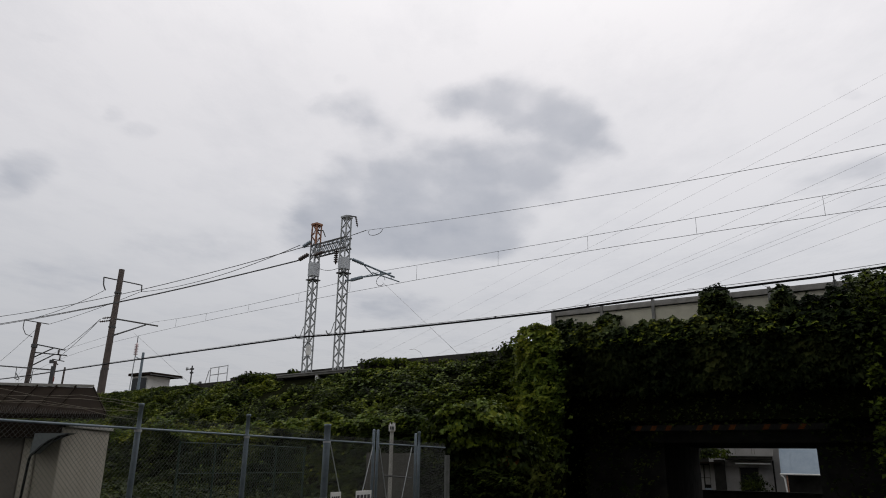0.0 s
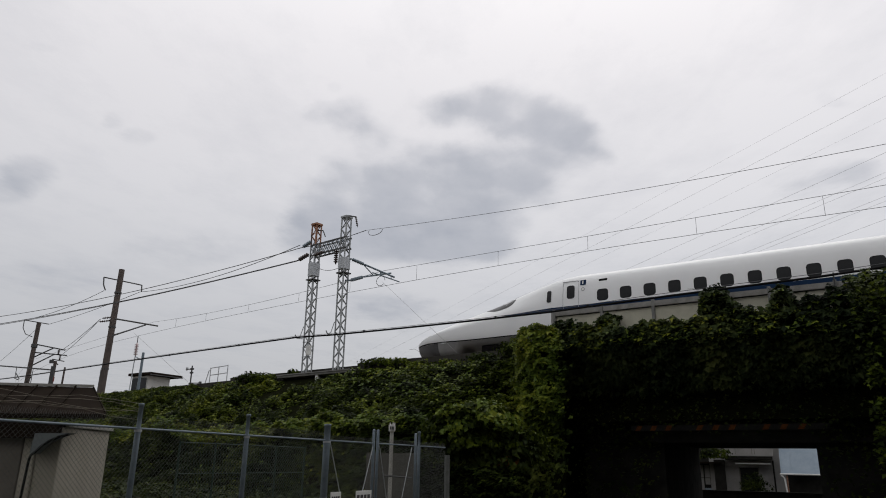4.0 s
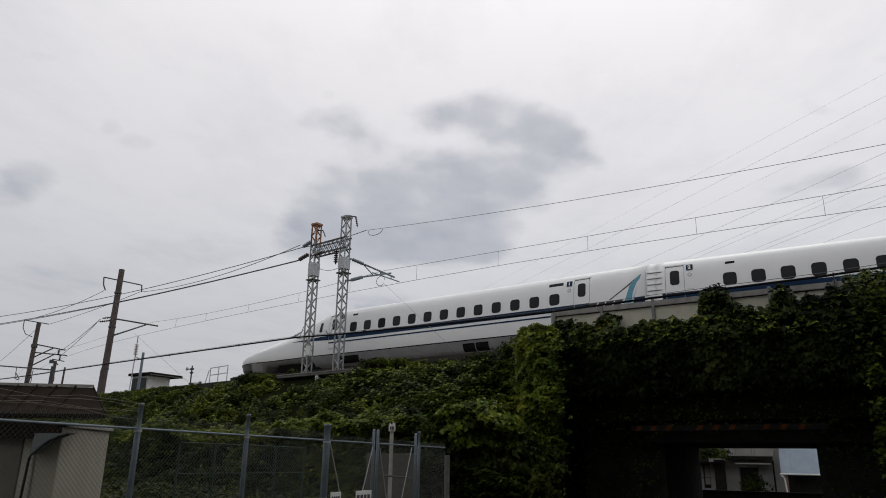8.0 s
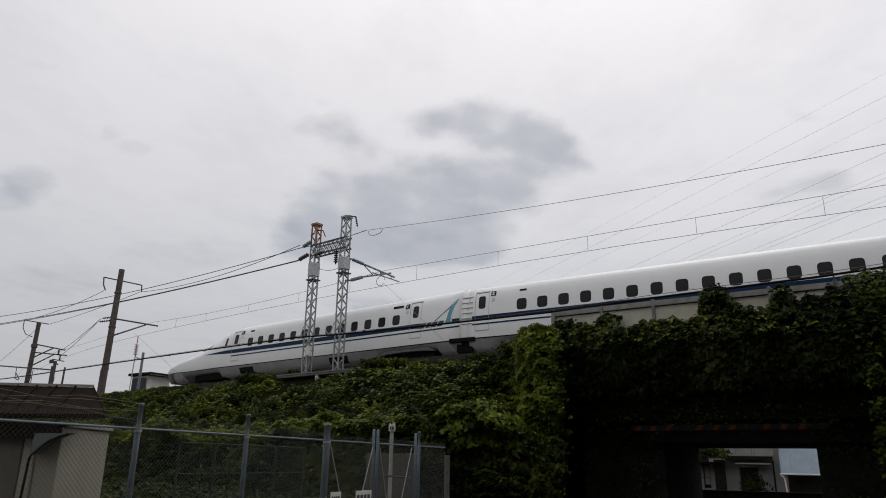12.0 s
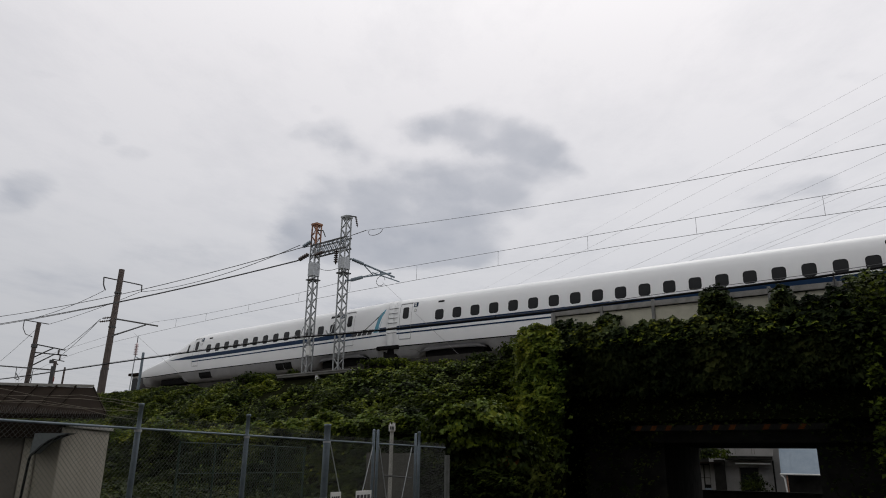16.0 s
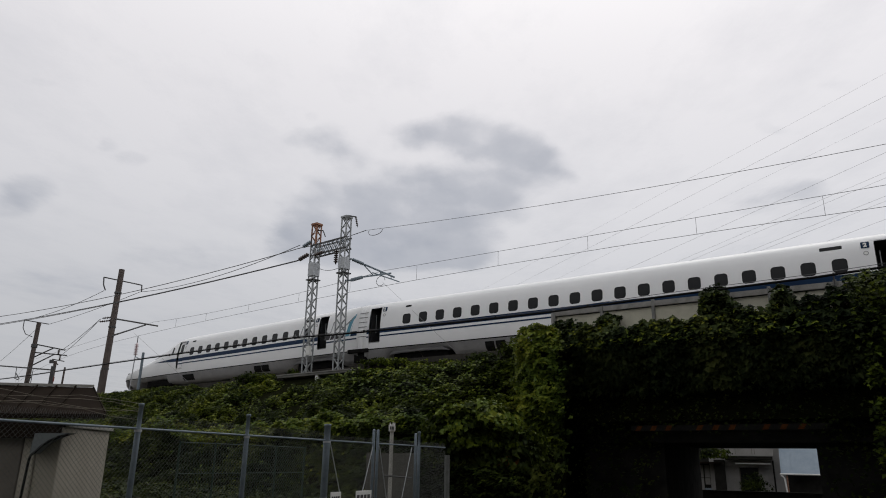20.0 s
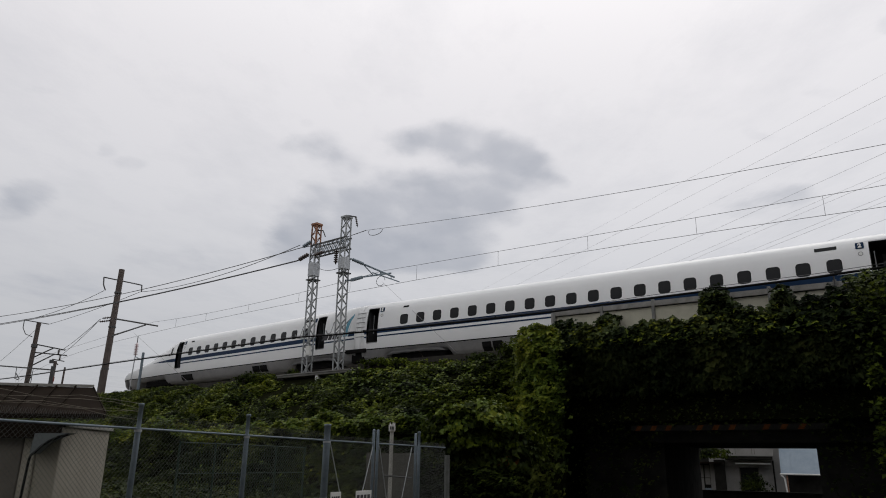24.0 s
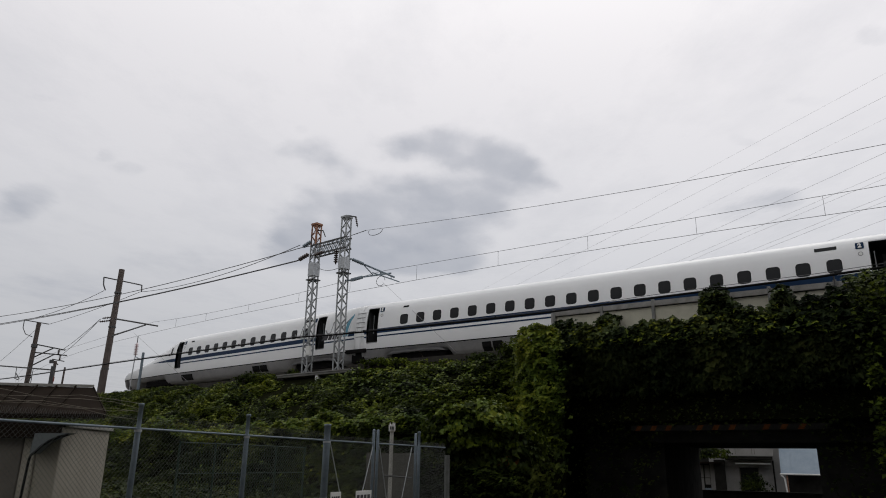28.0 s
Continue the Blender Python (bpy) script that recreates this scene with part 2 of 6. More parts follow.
def spin(bm, profile, m=Matrix(), n=12, caps=True):
    """Turns a profile of (radius, height) round z."""
    rings = []
    for r, z in profile:
        rings.append([bm.verts.new(m @ Vector((r * math.cos(2 * math.pi * i / n), r * math.sin(2 * math.pi * i / n), z))) for i in range(n)])
    for a, b in zip(rings, rings[1:]):
        for i in range(n):
            bm.faces.new((a[i], a[(i + 1) % n], b[(i + 1) % n], b[i]))
    if caps:
        bm.faces.new(rings[0][::-1])
        bm.faces.new(rings[-1])
    return bm


def along(p, q):
    """A pose at p whose z axis runs to q."""
    d = Vector(q) - Vector(p)
    return Matrix.Translation(p) @ d.to_track_quat("Z", "Y").to_matrix().to_4x4(), d.length


def rod(bm, p, q, r, n=8, r2=None):
    m, length = along(p, q)
    return spin(bm, [(r, 0), (r if r2 is None else r2, length)], m, n)


def bar(bm, p, q, w, h):
    m, length = along(p, q)
    bmesh.ops.create_cube(bm, size=1.0, matrix=m @ Matrix.Translation((0, 0, length / 2)) @ Matrix.Diagonal((w, h, length, 1)))
    return bm


def tube(points, r, n=6):
    """A round cable through points."""
    bm = bmesh.new()
    pts = [Vector(p) for p in points]
    rings = []
    for i, p in enumerate(pts):
        d = (pts[min(i + 1, len(pts) - 1)] - pts[max(i - 1, 0)]).normalized()
        side = d.cross(Vector((0, 0, 1)))
        side = side.normalized() if side.length > 1e-4 else Vector((1, 0, 0))
        up = side.cross(d)
        rings.append([bm.verts.new(p + r * (math.cos(2 * math.pi * k / n) * side + math.sin(2 * math.pi * k / n) * up)) for k in range(n)])
    for a, b in zip(rings, rings[1:]):
        for k in range(n):
            bm.faces.new((a[k], a[(k + 1) % n], b[(k + 1) % n], b[k]))
    bm.faces.new(rings[0][::-1])
    bm.faces.new(rings[-1])
    return bm


def sagging(p, q, sag, n=14):
    p, q = Vector(p), Vector(q)
    return [p.lerp(q, i / n) - Vector((0, 0, 4 * sag * (i / n) * (1 - i / n))) for i in range(n + 1)]


def ring_strip(profile, s0, s1, step=2.0, closed=True):
    """A band that follows the track: profile points (o, z) swept from s0 to s1."""
    bm = bmesh.new()
    n = max(1, math.ceil((s1 - s0) / step))
    rows = [[bm.verts.new(at(s0 + (s1 - s0) * i / n, o, z)) for o, z in profile] for i in range(n + 1)]
    k = len(profile)
    for a, b in zip(rows, rows[1:]):
        for j in range(k if closed else k - 1):
            bm.faces.new((a[j], a[(j + 1) % k], b[(j + 1) % k], b[j]))
    if closed:
        bm.faces.new(rows[0][::-1])
        bm.faces.new(rows[-1])
    bmesh.ops.recalc_face_normals(bm, faces=bm.faces[:])
    return bm


def structure(name, bm, material, label, category="", smooth=False):
    return tagged(part(name, bm, material, None, "", smooth), label, category or name.replace("_", " "), "", "structure")

# ---- cloud layer: a thin sheet of darker cloud that drifts under the overcast ----
# x, y, turn, half length across, half length along, density
UPPER_LOBE = [
    (4, 358, 0, 16, 21, 0.53), (-3, 377, 3, 12, 14, 0.25), (25, 351, 55, 22, 21, 0.62), (17, 371, 1, 20, 18, 0.38), (35, 377, 13, 19, 17, 0.35), (50, 363, 54, 36, 26, 0.69), (76, 377, -29, 21, 39, 0.69), (96, 404, -24, 17, 37, 0.56), (111, 424, 59, 19, 9, 0.31), (55, 401, 46, 33, 22, 0.45), (79, 415, 47, 31, 20, 0.53), (95, 443, 48, 26, 16, 0.31),
]
MIDDLE = [
    (47, 445, -19, 34, 39, 0.66), (70, 454, -13, 28, 40, 0.55), (76, 496, -10, 22, 42, 0.55), (35, 487, -8, 42, 49, 0.66), (13, 454, -2, 26, 40, 0.47), (-3, 421, -45, 23, 22, 0.41), (23, 417, 0, 25, 20, 0.47), (-25, 412, 11, 16, 20, 0.25),
]
MAIN_BODY = [
    (-75, 458, 10, 15, 34, 0.64), (-101, 531, 11, 24, 69, 0.79), (-55, 459, 10, 20, 35, 0.49), (-36, 477, 7, 29, 50, 0.60), (-17, 453, 5, 24, 36, 0.53), (-61, 547, 13, 47, 67, 0.75), (-12, 540, 4, 52, 78, 0.84), (31, 555, -3, 36, 68, 0.79), (61, 565, -7, 22, 53, 0.47), (-127, 605, 13, 26, 71, 0.71), (-88, 625, 17, 52, 75, 0.79), (-34, 628, 18, 61, 72, 1.12), (18, 636, 3, 54, 61, 1.12), (50, 637, -5, 27, 47, 0.75),
]
WISPS = [
    (-73, 370, 15, 10, 18, 0.47), (-53, 375, 10, 15, 29, 0.71), (-41, 398, 7, 14, 27, 0.62), (-59, 338, 18, 6, 8, 0.33), (-201, 381, -54, 13, 7, 0.47), (-194, 402, 29, 11, 18, 0.52), (-203, 306, -14, 13, 6, 0.33), (-71, 924, 12, 72, 102, 0.83), (-255, 662, -24, 94, 59, 0.47),
]
SIDES = [
    (-308, 471, -50, 46, 21, 0.93), (-342, 509, -48, 36, 16, 0.59), (-449, 784, -36, 130, 73, 0.51), (291, 443, 56, 31, 20, 0.76), (274, 477, -22, 21, 25, 0.42), (223, 343, 14, 17, 9, 0.27),
]
INCOMING = [
    (237, 226, 40, 13, 7, 0.44), (240, 286, 18, 17, 10, 0.28), (255, 456, -35, 29, 24, 0.25),
]
CLOUDS = UPPER_LOBE + MIDDLE + MAIN_BODY + WISPS + SIDES + INCOMING


def cloud_material():
    m = bpy.data.materials.new("drifting_cloud")
    m.use_nodes = True
    t = m.node_tree
    t.nodes.clear()

    def node(kind, **values):
        n = t.nodes.new(kind)
        for k, v in values.items():
            n.inputs[k].default_value = v
        return n

    def maths(op, a, b):
        n = t.nodes.new("ShaderNodeMath")
        n.operation = op
        for slot, v in ((0, a), (1, b)):
            if isinstance(v, (int, float)):
                n.inputs[slot].default_value = v
            else:
                t.links.new(v, n.inputs[slot])
        return n.outputs[0]

    def vector(op, a, b):
        n = t.nodes.new("ShaderNodeVectorMath")
        n.operation = op
        for slot, v in ((0, a), (1, b)):
            if isinstance(v, tuple):
                n.inputs[slot].default_value = v
            else:
                t.links.new(v, n.inputs[slot])
        return n.outputs[0]

    out = t.nodes.new("ShaderNodeOutputMaterial")
    co = t.nodes.new("ShaderNodeTexCoord")
    # clouds drawn out along the wind
    drawn = vector("MULTIPLY", co.outputs["Object"], (1.0, 0.6, 0.0))
    warp = node("ShaderNodeTexNoise", Scale=0.022, Detail=7, Roughness=0.58)
    t.links.new(drawn, warp.inputs["Vector"])
    push = vector("MULTIPLY", vector("SUBTRACT", warp.outputs["Color"], (0.5, 0.5, 0.5)), (24.0, 36.0, 0.0))
    flat = vector("MULTIPLY", vector("ADD", co.outputs["Object"], push), (1.0, 1.0, 0.0))
    total = None
    for x, y, turn, a, b, k in CLOUDS:
        mp = node("ShaderNodeMapping", Location=(x, y, 0), Rotation=(0, 0, radians(turn)), Scale=(a, b, 1))
        mp.vector_type = "TEXTURE"
        t.links.new(flat, mp.inputs["Vector"])
        ln = t.nodes.new("ShaderNodeVectorMath")
        ln.operation = "LENGTH"
        t.links.new(mp.outputs[0], ln.inputs[0])
        mr = t.nodes.new("ShaderNodeMapRange")
        mr.interpolation_type = "SMOOTHSTEP"
        mr.inputs["From Min"].default_value = 1.38
        mr.inputs["From Max"].default_value = 0.3
        mr.inputs["To Min"].default_value = 0.0
        mr.inputs["To Max"].default_value = k
        t.links.new(ln.outputs["Value"], mr.inputs["Value"])
        total = mr.outputs[0] if total is None else maths("ADD", total, mr.outputs[0])
    puffs = node("ShaderNodeTexNoise", Scale=0.03, Detail=8, Roughness=0.6)
    t.links.new(drawn, puffs.inputs["Vector"])
    # billows gnaw at the patches' edges and leave thin spots inside them
    ragged = maths("ADD", total, maths("MULTIPLY", maths("SUBTRACT", puffs.outputs["Fac"], 0.46), 1.1))
    edge = t.nodes.new("ShaderNodeMapRange")
    edge.interpolation_type = "SMOOTHSTEP"
    edge.inputs["From Min"].default_value = 0.0
    edge.inputs["From Max"].default_value = 1.45
    edge.inputs["To Max"].default_value = 0.62
    t.links.new(ragged, edge.inputs["Value"])
    body = maths("MULTIPLY", edge.outputs[0], maths("MINIMUM", maths("MULTIPLY", total, 4.0), 1.0))
    wisps = node("ShaderNodeTexNoise", Scale=0.011, Detail=7, Roughness=0.62)
    t.links.new(drawn, wisps.inputs["Vector"])
    wmap = t.nodes.new("ShaderNodeMapRange")
    wmap.inputs["From Min"].default_value = 0.46
    wmap.inputs["From Max"].default_value = 0.80
    wmap.inputs["To Max"].default_value = 0.24
    t.links.new(wisps.outputs["Fac"], wmap.inputs["Value"])
    inner = node("ShaderNodeTexNoise", Scale=0.018, Detail=4, Roughness=0.5)
    t.links.new(drawn, inner.inputs["Vector"])
    body = maths("MULTIPLY", body, maths("ADD", maths("MULTIPLY", inner.outputs["Fac"], 0.9), 0.56))
    cover = maths("MINIMUM", maths("ADD", body, wmap.outputs[0]), 0.9)
    clear = t.nodes.new("ShaderNodeBsdfTransparent")
    grey = node("ShaderNodeEmission", Color=(0.345, 0.372, 0.435, 1), Strength=1.0)
    mx = t.nodes.new("ShaderNodeMixShader")
    t.links.new(cover, mx.inputs[0])
    t.links.new(clear.outputs[0], mx.inputs[1])
    t.links.new(grey.outputs[0], mx.inputs[2])
    t.links.new(mx.outputs[0], out.inputs[0])
    return m


M["cloud"] = cloud_material()
bm = bmesh.new()
bmesh.ops.create_circle(bm, cap_ends=True, cap_tris=True, segments=64, radius=4500)
cloud_layer = tagged(part("backdrop", bm, "cloud"), "grey cloud patches drifting under a bright overcast sky", "cloud layer", "", "structure")
cloud_layer.location = (0, 0, 201.6)

# ---- ground ----
bm = bmesh.new()
bmesh.ops.create_grid(bm, x_segments=24, y_segments=24, size=2400)
structure("ground", bm, "soil", "dry bare soil with sparse weeds reaching the horizon", "ground")

# ---- railway embankment: its bed, the retaining edge, the rails ----
TUNNEL_AXIS = Vector((math.sin(radians(29)), math.cos(radians(29)), 0))
TUNNEL_SIDE = Vector((TUNNEL_AXIS.y, -TUNNEL_AXIS.x, 0))
LEFT_NEAR, RIGHT_NEAR = Vector((7.93, 27.14, 0)), Vector((12.4, 24.2, 0))
SOFFIT = 2.52


def spread(s):
    """How far the slope reaches out: it steepens towards the bridge."""
    k = np.clip((s - 3.8) / 3.0, 0, 1)
    return 1 - 0.64 * k * k * (3 - 2 * k)


def bank_loft(s0, s1, step=0.8):
    bm = bmesh.new()
    n = math.ceil((s1 - s0) / step)
    rows = []
    for i in range(n + 1):
        s = s0 + (s1 - s0) * i / n
        k = float(spread(s))
        rows.append([bm.verts.new(at(s, o, z)) for o, z in ((3.6, 5.75), (-9.2, 5.75), (-18.0, 0.0), (3.6 + 7.3 * k, 0.0), (3.6 + 5.4 * k, 2.25))])
    for a, b in zip(rows, rows[1:]):
        for j in range(5):
            bm.faces.new((a[j], a[(j + 1) % 5], b[(j + 1) % 5], b[j]))
    bm.faces.new(rows[0][::-1])
    bm.faces.new(rows[-1])
    bmesh.ops.recalc_face_normals(bm, faces=bm.faces[:])
    return bm


structure("embankment_bed", ring_strip([(3.15, 5.9), (3.15, 6.1), (-9.0, 6.1), (-9.0, 5.9)], -140, 62), "ballast", "stone ballast on top of the railway embankment", "track bed")
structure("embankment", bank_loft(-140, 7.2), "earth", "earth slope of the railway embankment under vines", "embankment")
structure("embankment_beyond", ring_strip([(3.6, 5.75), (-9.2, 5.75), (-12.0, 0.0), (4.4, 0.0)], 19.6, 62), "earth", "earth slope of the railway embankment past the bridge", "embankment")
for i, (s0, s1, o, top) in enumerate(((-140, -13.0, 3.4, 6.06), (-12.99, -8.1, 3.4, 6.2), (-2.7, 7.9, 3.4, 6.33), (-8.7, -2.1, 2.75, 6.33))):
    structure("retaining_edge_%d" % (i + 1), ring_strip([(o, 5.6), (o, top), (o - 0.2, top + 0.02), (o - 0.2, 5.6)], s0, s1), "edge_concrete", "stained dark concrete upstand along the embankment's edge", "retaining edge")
for i, o in enumerate((-0.72, 0.72, -5.02, -3.58)):
    structure("rail_%d" % (i + 1), ring_strip([(o - 0.035, 6.1), (o + 0.035, 6.1), (o + 0.035, RAIL), (o - 0.035, RAIL)], -140, 60), "rail", "worn steel running rail on the embankment", "rail")

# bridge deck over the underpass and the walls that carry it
# unseen front drop to 3.3 behind the vines, added to keep sky off the girder
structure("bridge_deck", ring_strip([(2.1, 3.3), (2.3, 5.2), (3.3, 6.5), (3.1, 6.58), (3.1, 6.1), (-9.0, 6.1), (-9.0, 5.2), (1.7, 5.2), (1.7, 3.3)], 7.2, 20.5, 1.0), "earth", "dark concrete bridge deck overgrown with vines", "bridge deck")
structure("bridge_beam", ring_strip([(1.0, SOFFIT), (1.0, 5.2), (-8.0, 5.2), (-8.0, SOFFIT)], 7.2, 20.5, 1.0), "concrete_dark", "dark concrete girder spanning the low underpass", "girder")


def prism(corners, z0, z1):
    bm = bmesh.new()
    lo = [bm.verts.new((p[0], p[1], z0)) for p in corners]
    hi = [bm.verts.new((p[0], p[1], z1)) for p in corners]
    n = len(corners)
    for i in range(n):
        bm.faces.new((lo[i], lo[(i + 1) % n], hi[(i + 1) % n], hi[i]))
    bm.faces.new(lo[::-1])
    bm.faces.new(hi)
    bmesh.ops.recalc_face_normals(bm, faces=bm.faces[:])
    return bm


far_l, far_r = LEFT_NEAR + TUNNEL_AXIS * 10.6, RIGHT_NEAR + TUNNEL_AXIS * 10.6
near_l, near_r = LEFT_NEAR + TUNNEL_AXIS * 2.4, RIGHT_NEAR + TUNNEL_AXIS * 2.4 + TUNNEL_SIDE * 0.16
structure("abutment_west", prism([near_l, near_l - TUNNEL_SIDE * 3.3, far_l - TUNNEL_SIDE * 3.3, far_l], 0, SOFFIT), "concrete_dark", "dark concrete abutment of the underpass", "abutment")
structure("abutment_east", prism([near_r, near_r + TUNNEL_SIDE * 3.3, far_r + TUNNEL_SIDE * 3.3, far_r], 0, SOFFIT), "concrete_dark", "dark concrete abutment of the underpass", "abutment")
road_a, road_b = LEFT_NEAR - TUNNEL_AXIS * 30, RIGHT_NEAR - TUNNEL_AXIS * 30
structure("road", prism([road_a, road_b, RIGHT_NEAR + TUNNEL_AXIS * 60, LEFT_NEAR + TUNNEL_AXIS * 60], -0.2, 0.03), "asphalt", "grey asphalt lane through the underpass", "road")

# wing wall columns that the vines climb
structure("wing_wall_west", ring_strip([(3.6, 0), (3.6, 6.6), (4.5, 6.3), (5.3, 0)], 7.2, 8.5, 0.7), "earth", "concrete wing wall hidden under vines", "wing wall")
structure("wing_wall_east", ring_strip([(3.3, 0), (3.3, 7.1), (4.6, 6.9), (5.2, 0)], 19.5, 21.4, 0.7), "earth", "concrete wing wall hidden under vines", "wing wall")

# height guard with worn warning stripes, colour dimmed for shade, at the mouth of the underpass
guard = thing("height_guard", Matrix(), "low height guard beam with worn orange and black stripes", "height guard")
g0, g1 = at(10.9, 2.75, 2.99), at(17.6, 2.75, 2.99)
part("beam", bar(bmesh.new(), g0, g1, 0.12, 0.2), "black_paint", guard)
for i in (0, 1, 2, 4, 5, 6, 8, 9, 10):
    a, b = g0.lerp(g1, (i + 0.25) / 12), g0.lerp(g1, (i + 0.6) / 12)
    shift = Vector((-0.03, -0.06, 0.0))
    bm = bmesh.new()
    q = [a + shift + Vector((0, 0, -0.09)), b + shift + Vector((0, 0, -0.09)), b + shift + (b - a) * 0.5 + Vector((0, 0, 0.09)), a + shift + (b - a) * 0.5 + Vector((0, 0, 0.09))]
    back = [v + Vector((0.01, 0.02, 0)) for v in q]
    vs = [bm.verts.new(v) for v in q + back]
    bm.faces.new(vs[:4])
    bm.faces.new(vs[4:][::-1])
    for k in range(4):
        bm.faces.new((vs[k], vs[(k + 1) % 4], vs[4 + (k + 1) % 4], vs[4 + k]))
    part("stripe", bm, "orange", guard)
for s in (11.4, 17.2):
    part("support_arm", bar(bmesh.new(), at(s, 2.7, 3.0), at(s, 0.98, 3.0), 0.08, 0.08), "black_paint", guard)

# ---- parapet on the bridge: posts, panels, cap ----
parapet = thing("parapet", Matrix(), "weathered beige concrete panel parapet with grey steel posts", "parapet")
stations = [8.1 + 2.06 * i for i in range(8)]
for a, b in zip(stations, stations[1:]):
    part("panel", ring_strip([(3.27, 6.6), (3.27, 7.58), (3.21, 7.58), (3.21, 6.6)], a + 0.06, b - 0.06, 1.0), "panel", parapet)
    part("cap", ring_strip([(3.36, 7.58), (3.36, 7.78), (3.18, 7.80), (3.18, 7.58)], a + 0.004, b - 0.004, 1.0), "cap", parapet, "weathered grey concrete cap")
    # dark strip below the cap stands in for its shadow line
    part("joint_strip", ring_strip([(3.275, 7.545), (3.275, 7.578), (3.272, 7.578), (3.272, 7.545)], a + 0.06, b - 0.06, 1.0), "dark_steel", parapet)
for s in stations:
    m = on_track(s, 3.27, 0)
    bm = cube(-0.055, 0.055, -0.13, 0.06, 6.5, 7.84, 0.008)
    bmesh.ops.transform(bm, matrix=m, verts=bm.verts)
    part("post", bm, "grey_post", parapet)
bm = cube(-0.16, -0.02, -0.06, 0.05, 6.5, 7.80, 0.01)
bmesh.ops.transform(bm, matrix=on_track(8.1, 3.27, 0), verts=bm.verts)
part("end_post", bm, "concrete", parapet)

# ---- lattice masts ----
def lattice_mast(s, width, z0, z1, rusty, label):
    mast = thing("lattice_mast", on_track(s, 3.1, z0), label, "mast", "lattice masts beside the track")
    h, w = z1 - z0, width / 2
    leg = mesh_of(cube(-0.03, 0.03, -0.03, 0.03, 0, h - (1.3 if rusty else 0)), "leg")
    for x in (-w, w):
        for y in (-w, w):
            ob = part("leg", leg, "galv_mast", mast)
            ob.location = (x, y, 0)
    if rusty:
        for x in (-w, w):
            for y in (-w, w):
                part("leg_top", cube(x - 0.031, x + 0.031, y - 0.031, y + 0.031, h - 1.3, h), "rust", mast, "rust-streaked leg end")
    n = round(h / 0.36)
    step = h / n
    diag = math.hypot(width, step)
    brace = mesh_of(cube(-0.026, 0.026, -0.012, 0.012, 0, diag), "brace")
    brace_r = brace.copy()
    brace.materials.append(M["galv_mast"])
    brace_r.materials.append(M["rust"])
    for i in range(n):
        z = i * step
        for face, (x0, y0, x1, y1) in enumerate(((-w, -w, w, -w), (-w, w, w, w), (-w, -w, -w, w), (w, -w, w, w))):
            up = (i + face) % 2 == 0
            p, q = (Vector((x0, y0, z)), Vector((x1, y1, z + step))) if up else (Vector((x1, y1, z)), Vector((x0, y0, z + step)))
            m, _ = along(p, q)
            ob = new("brace", brace_r if rusty and z > h - 1.4 else brace)
            ob.parent = mast
            ob.matrix_basis = m
    part("head", cube(-w - 0.06, w + 0.06, -w - 0.06, w + 0.06, h - 0.08, h + 0.03, 0.01), "rust" if rusty else "galv_mast", mast)
    part("foot_plate", cube(-w - 0.1, w + 0.1, -w - 0.1, w + 0.1, -0.03, 0.03), "galv_mast", mast)
    return mast


mast_a = lattice_mast(-6.71, 0.36, 6.02, 14.6, True, "galvanised lattice mast with rusty top on the ledge")
mast_b = lattice_mast(-4.35, 0.36, 6.02, 14.56, False, "galvanised lattice mast carrying the overhead line arm")
for mast, z, tall in ((mast_a, 5.48, 0.77), (mast_b, 5.52, 0.66)):
    part("cover_plate", cube(-0.235, 0.235, -0.235, 0.235, z, z + tall, 0.015), "galv", mast, "grey sheet metal cover round the mast")
    part("clamp_ring", cube(-0.29, 0.29, -0.29, 0.29, z - 0.24, z - 0.18), "dark_steel", mast)
part("control_box", cube(0.24, 0.52, -0.38, -0.22, 1.0, 1.5, 0.02), "white", mast_a, "pale grey control box")
bm = bmesh.new()
for zz in (0.95, 1.45, 1.75):
    bar(bm, (-0.22, -0.21, zz), (0.46, -0.21, zz), 0.04, 0.04)
part("box_rails", bm, "galv_mast", mast_a)
for mast in (mast_a, mast_b):
    bm = bmesh.new()
    rod(bm, (-0.23, -0.23, 2.62), (-0.27, -0.40, 2.05), 0.022, 6)
    rod(bm, (-0.23, -0.23, 1.95), (-0.27, -0.62, 1.93), 0.025, 6)
    rod(bm, (-0.27, -0.62, 1.93), (-0.29, -0.74, 2.10), 0.03, 6)
    rod(bm, (-0.27, -0.40, 2.05), (-0.27, -0.62, 1.93), 0.022, 6)
    part("cable_bracket", bm, "galv_mast", mast)
# twin-mast beam
beam = thing("mast_beam", on_track(-5.46, 3.1, 0), "dark galvanised lattice beam joining the two masts", "beam")
for y in (-0.2, 0.2):
    for z in (12.68, 13.28):
        part("chord", bar(bmesh.new(), (-1.42, y, z), (1.38, y, z + 0.05), 0.07, 0.07), "dark_steel", beam)
    for i in range(8):
        x = -1.36 + i * 0.34
        part("brace", bar(bmesh.new(), (x, y, 12.68), (x + 0.34, y, 13.30), 0.05, 0.03), "galv", beam)
        part("brace", bar(bmesh.new(), (x, y + 0.03, 13.30), (x + 0.34, y + 0.03, 12.68), 0.05, 0.03), "galv_blue", beam)


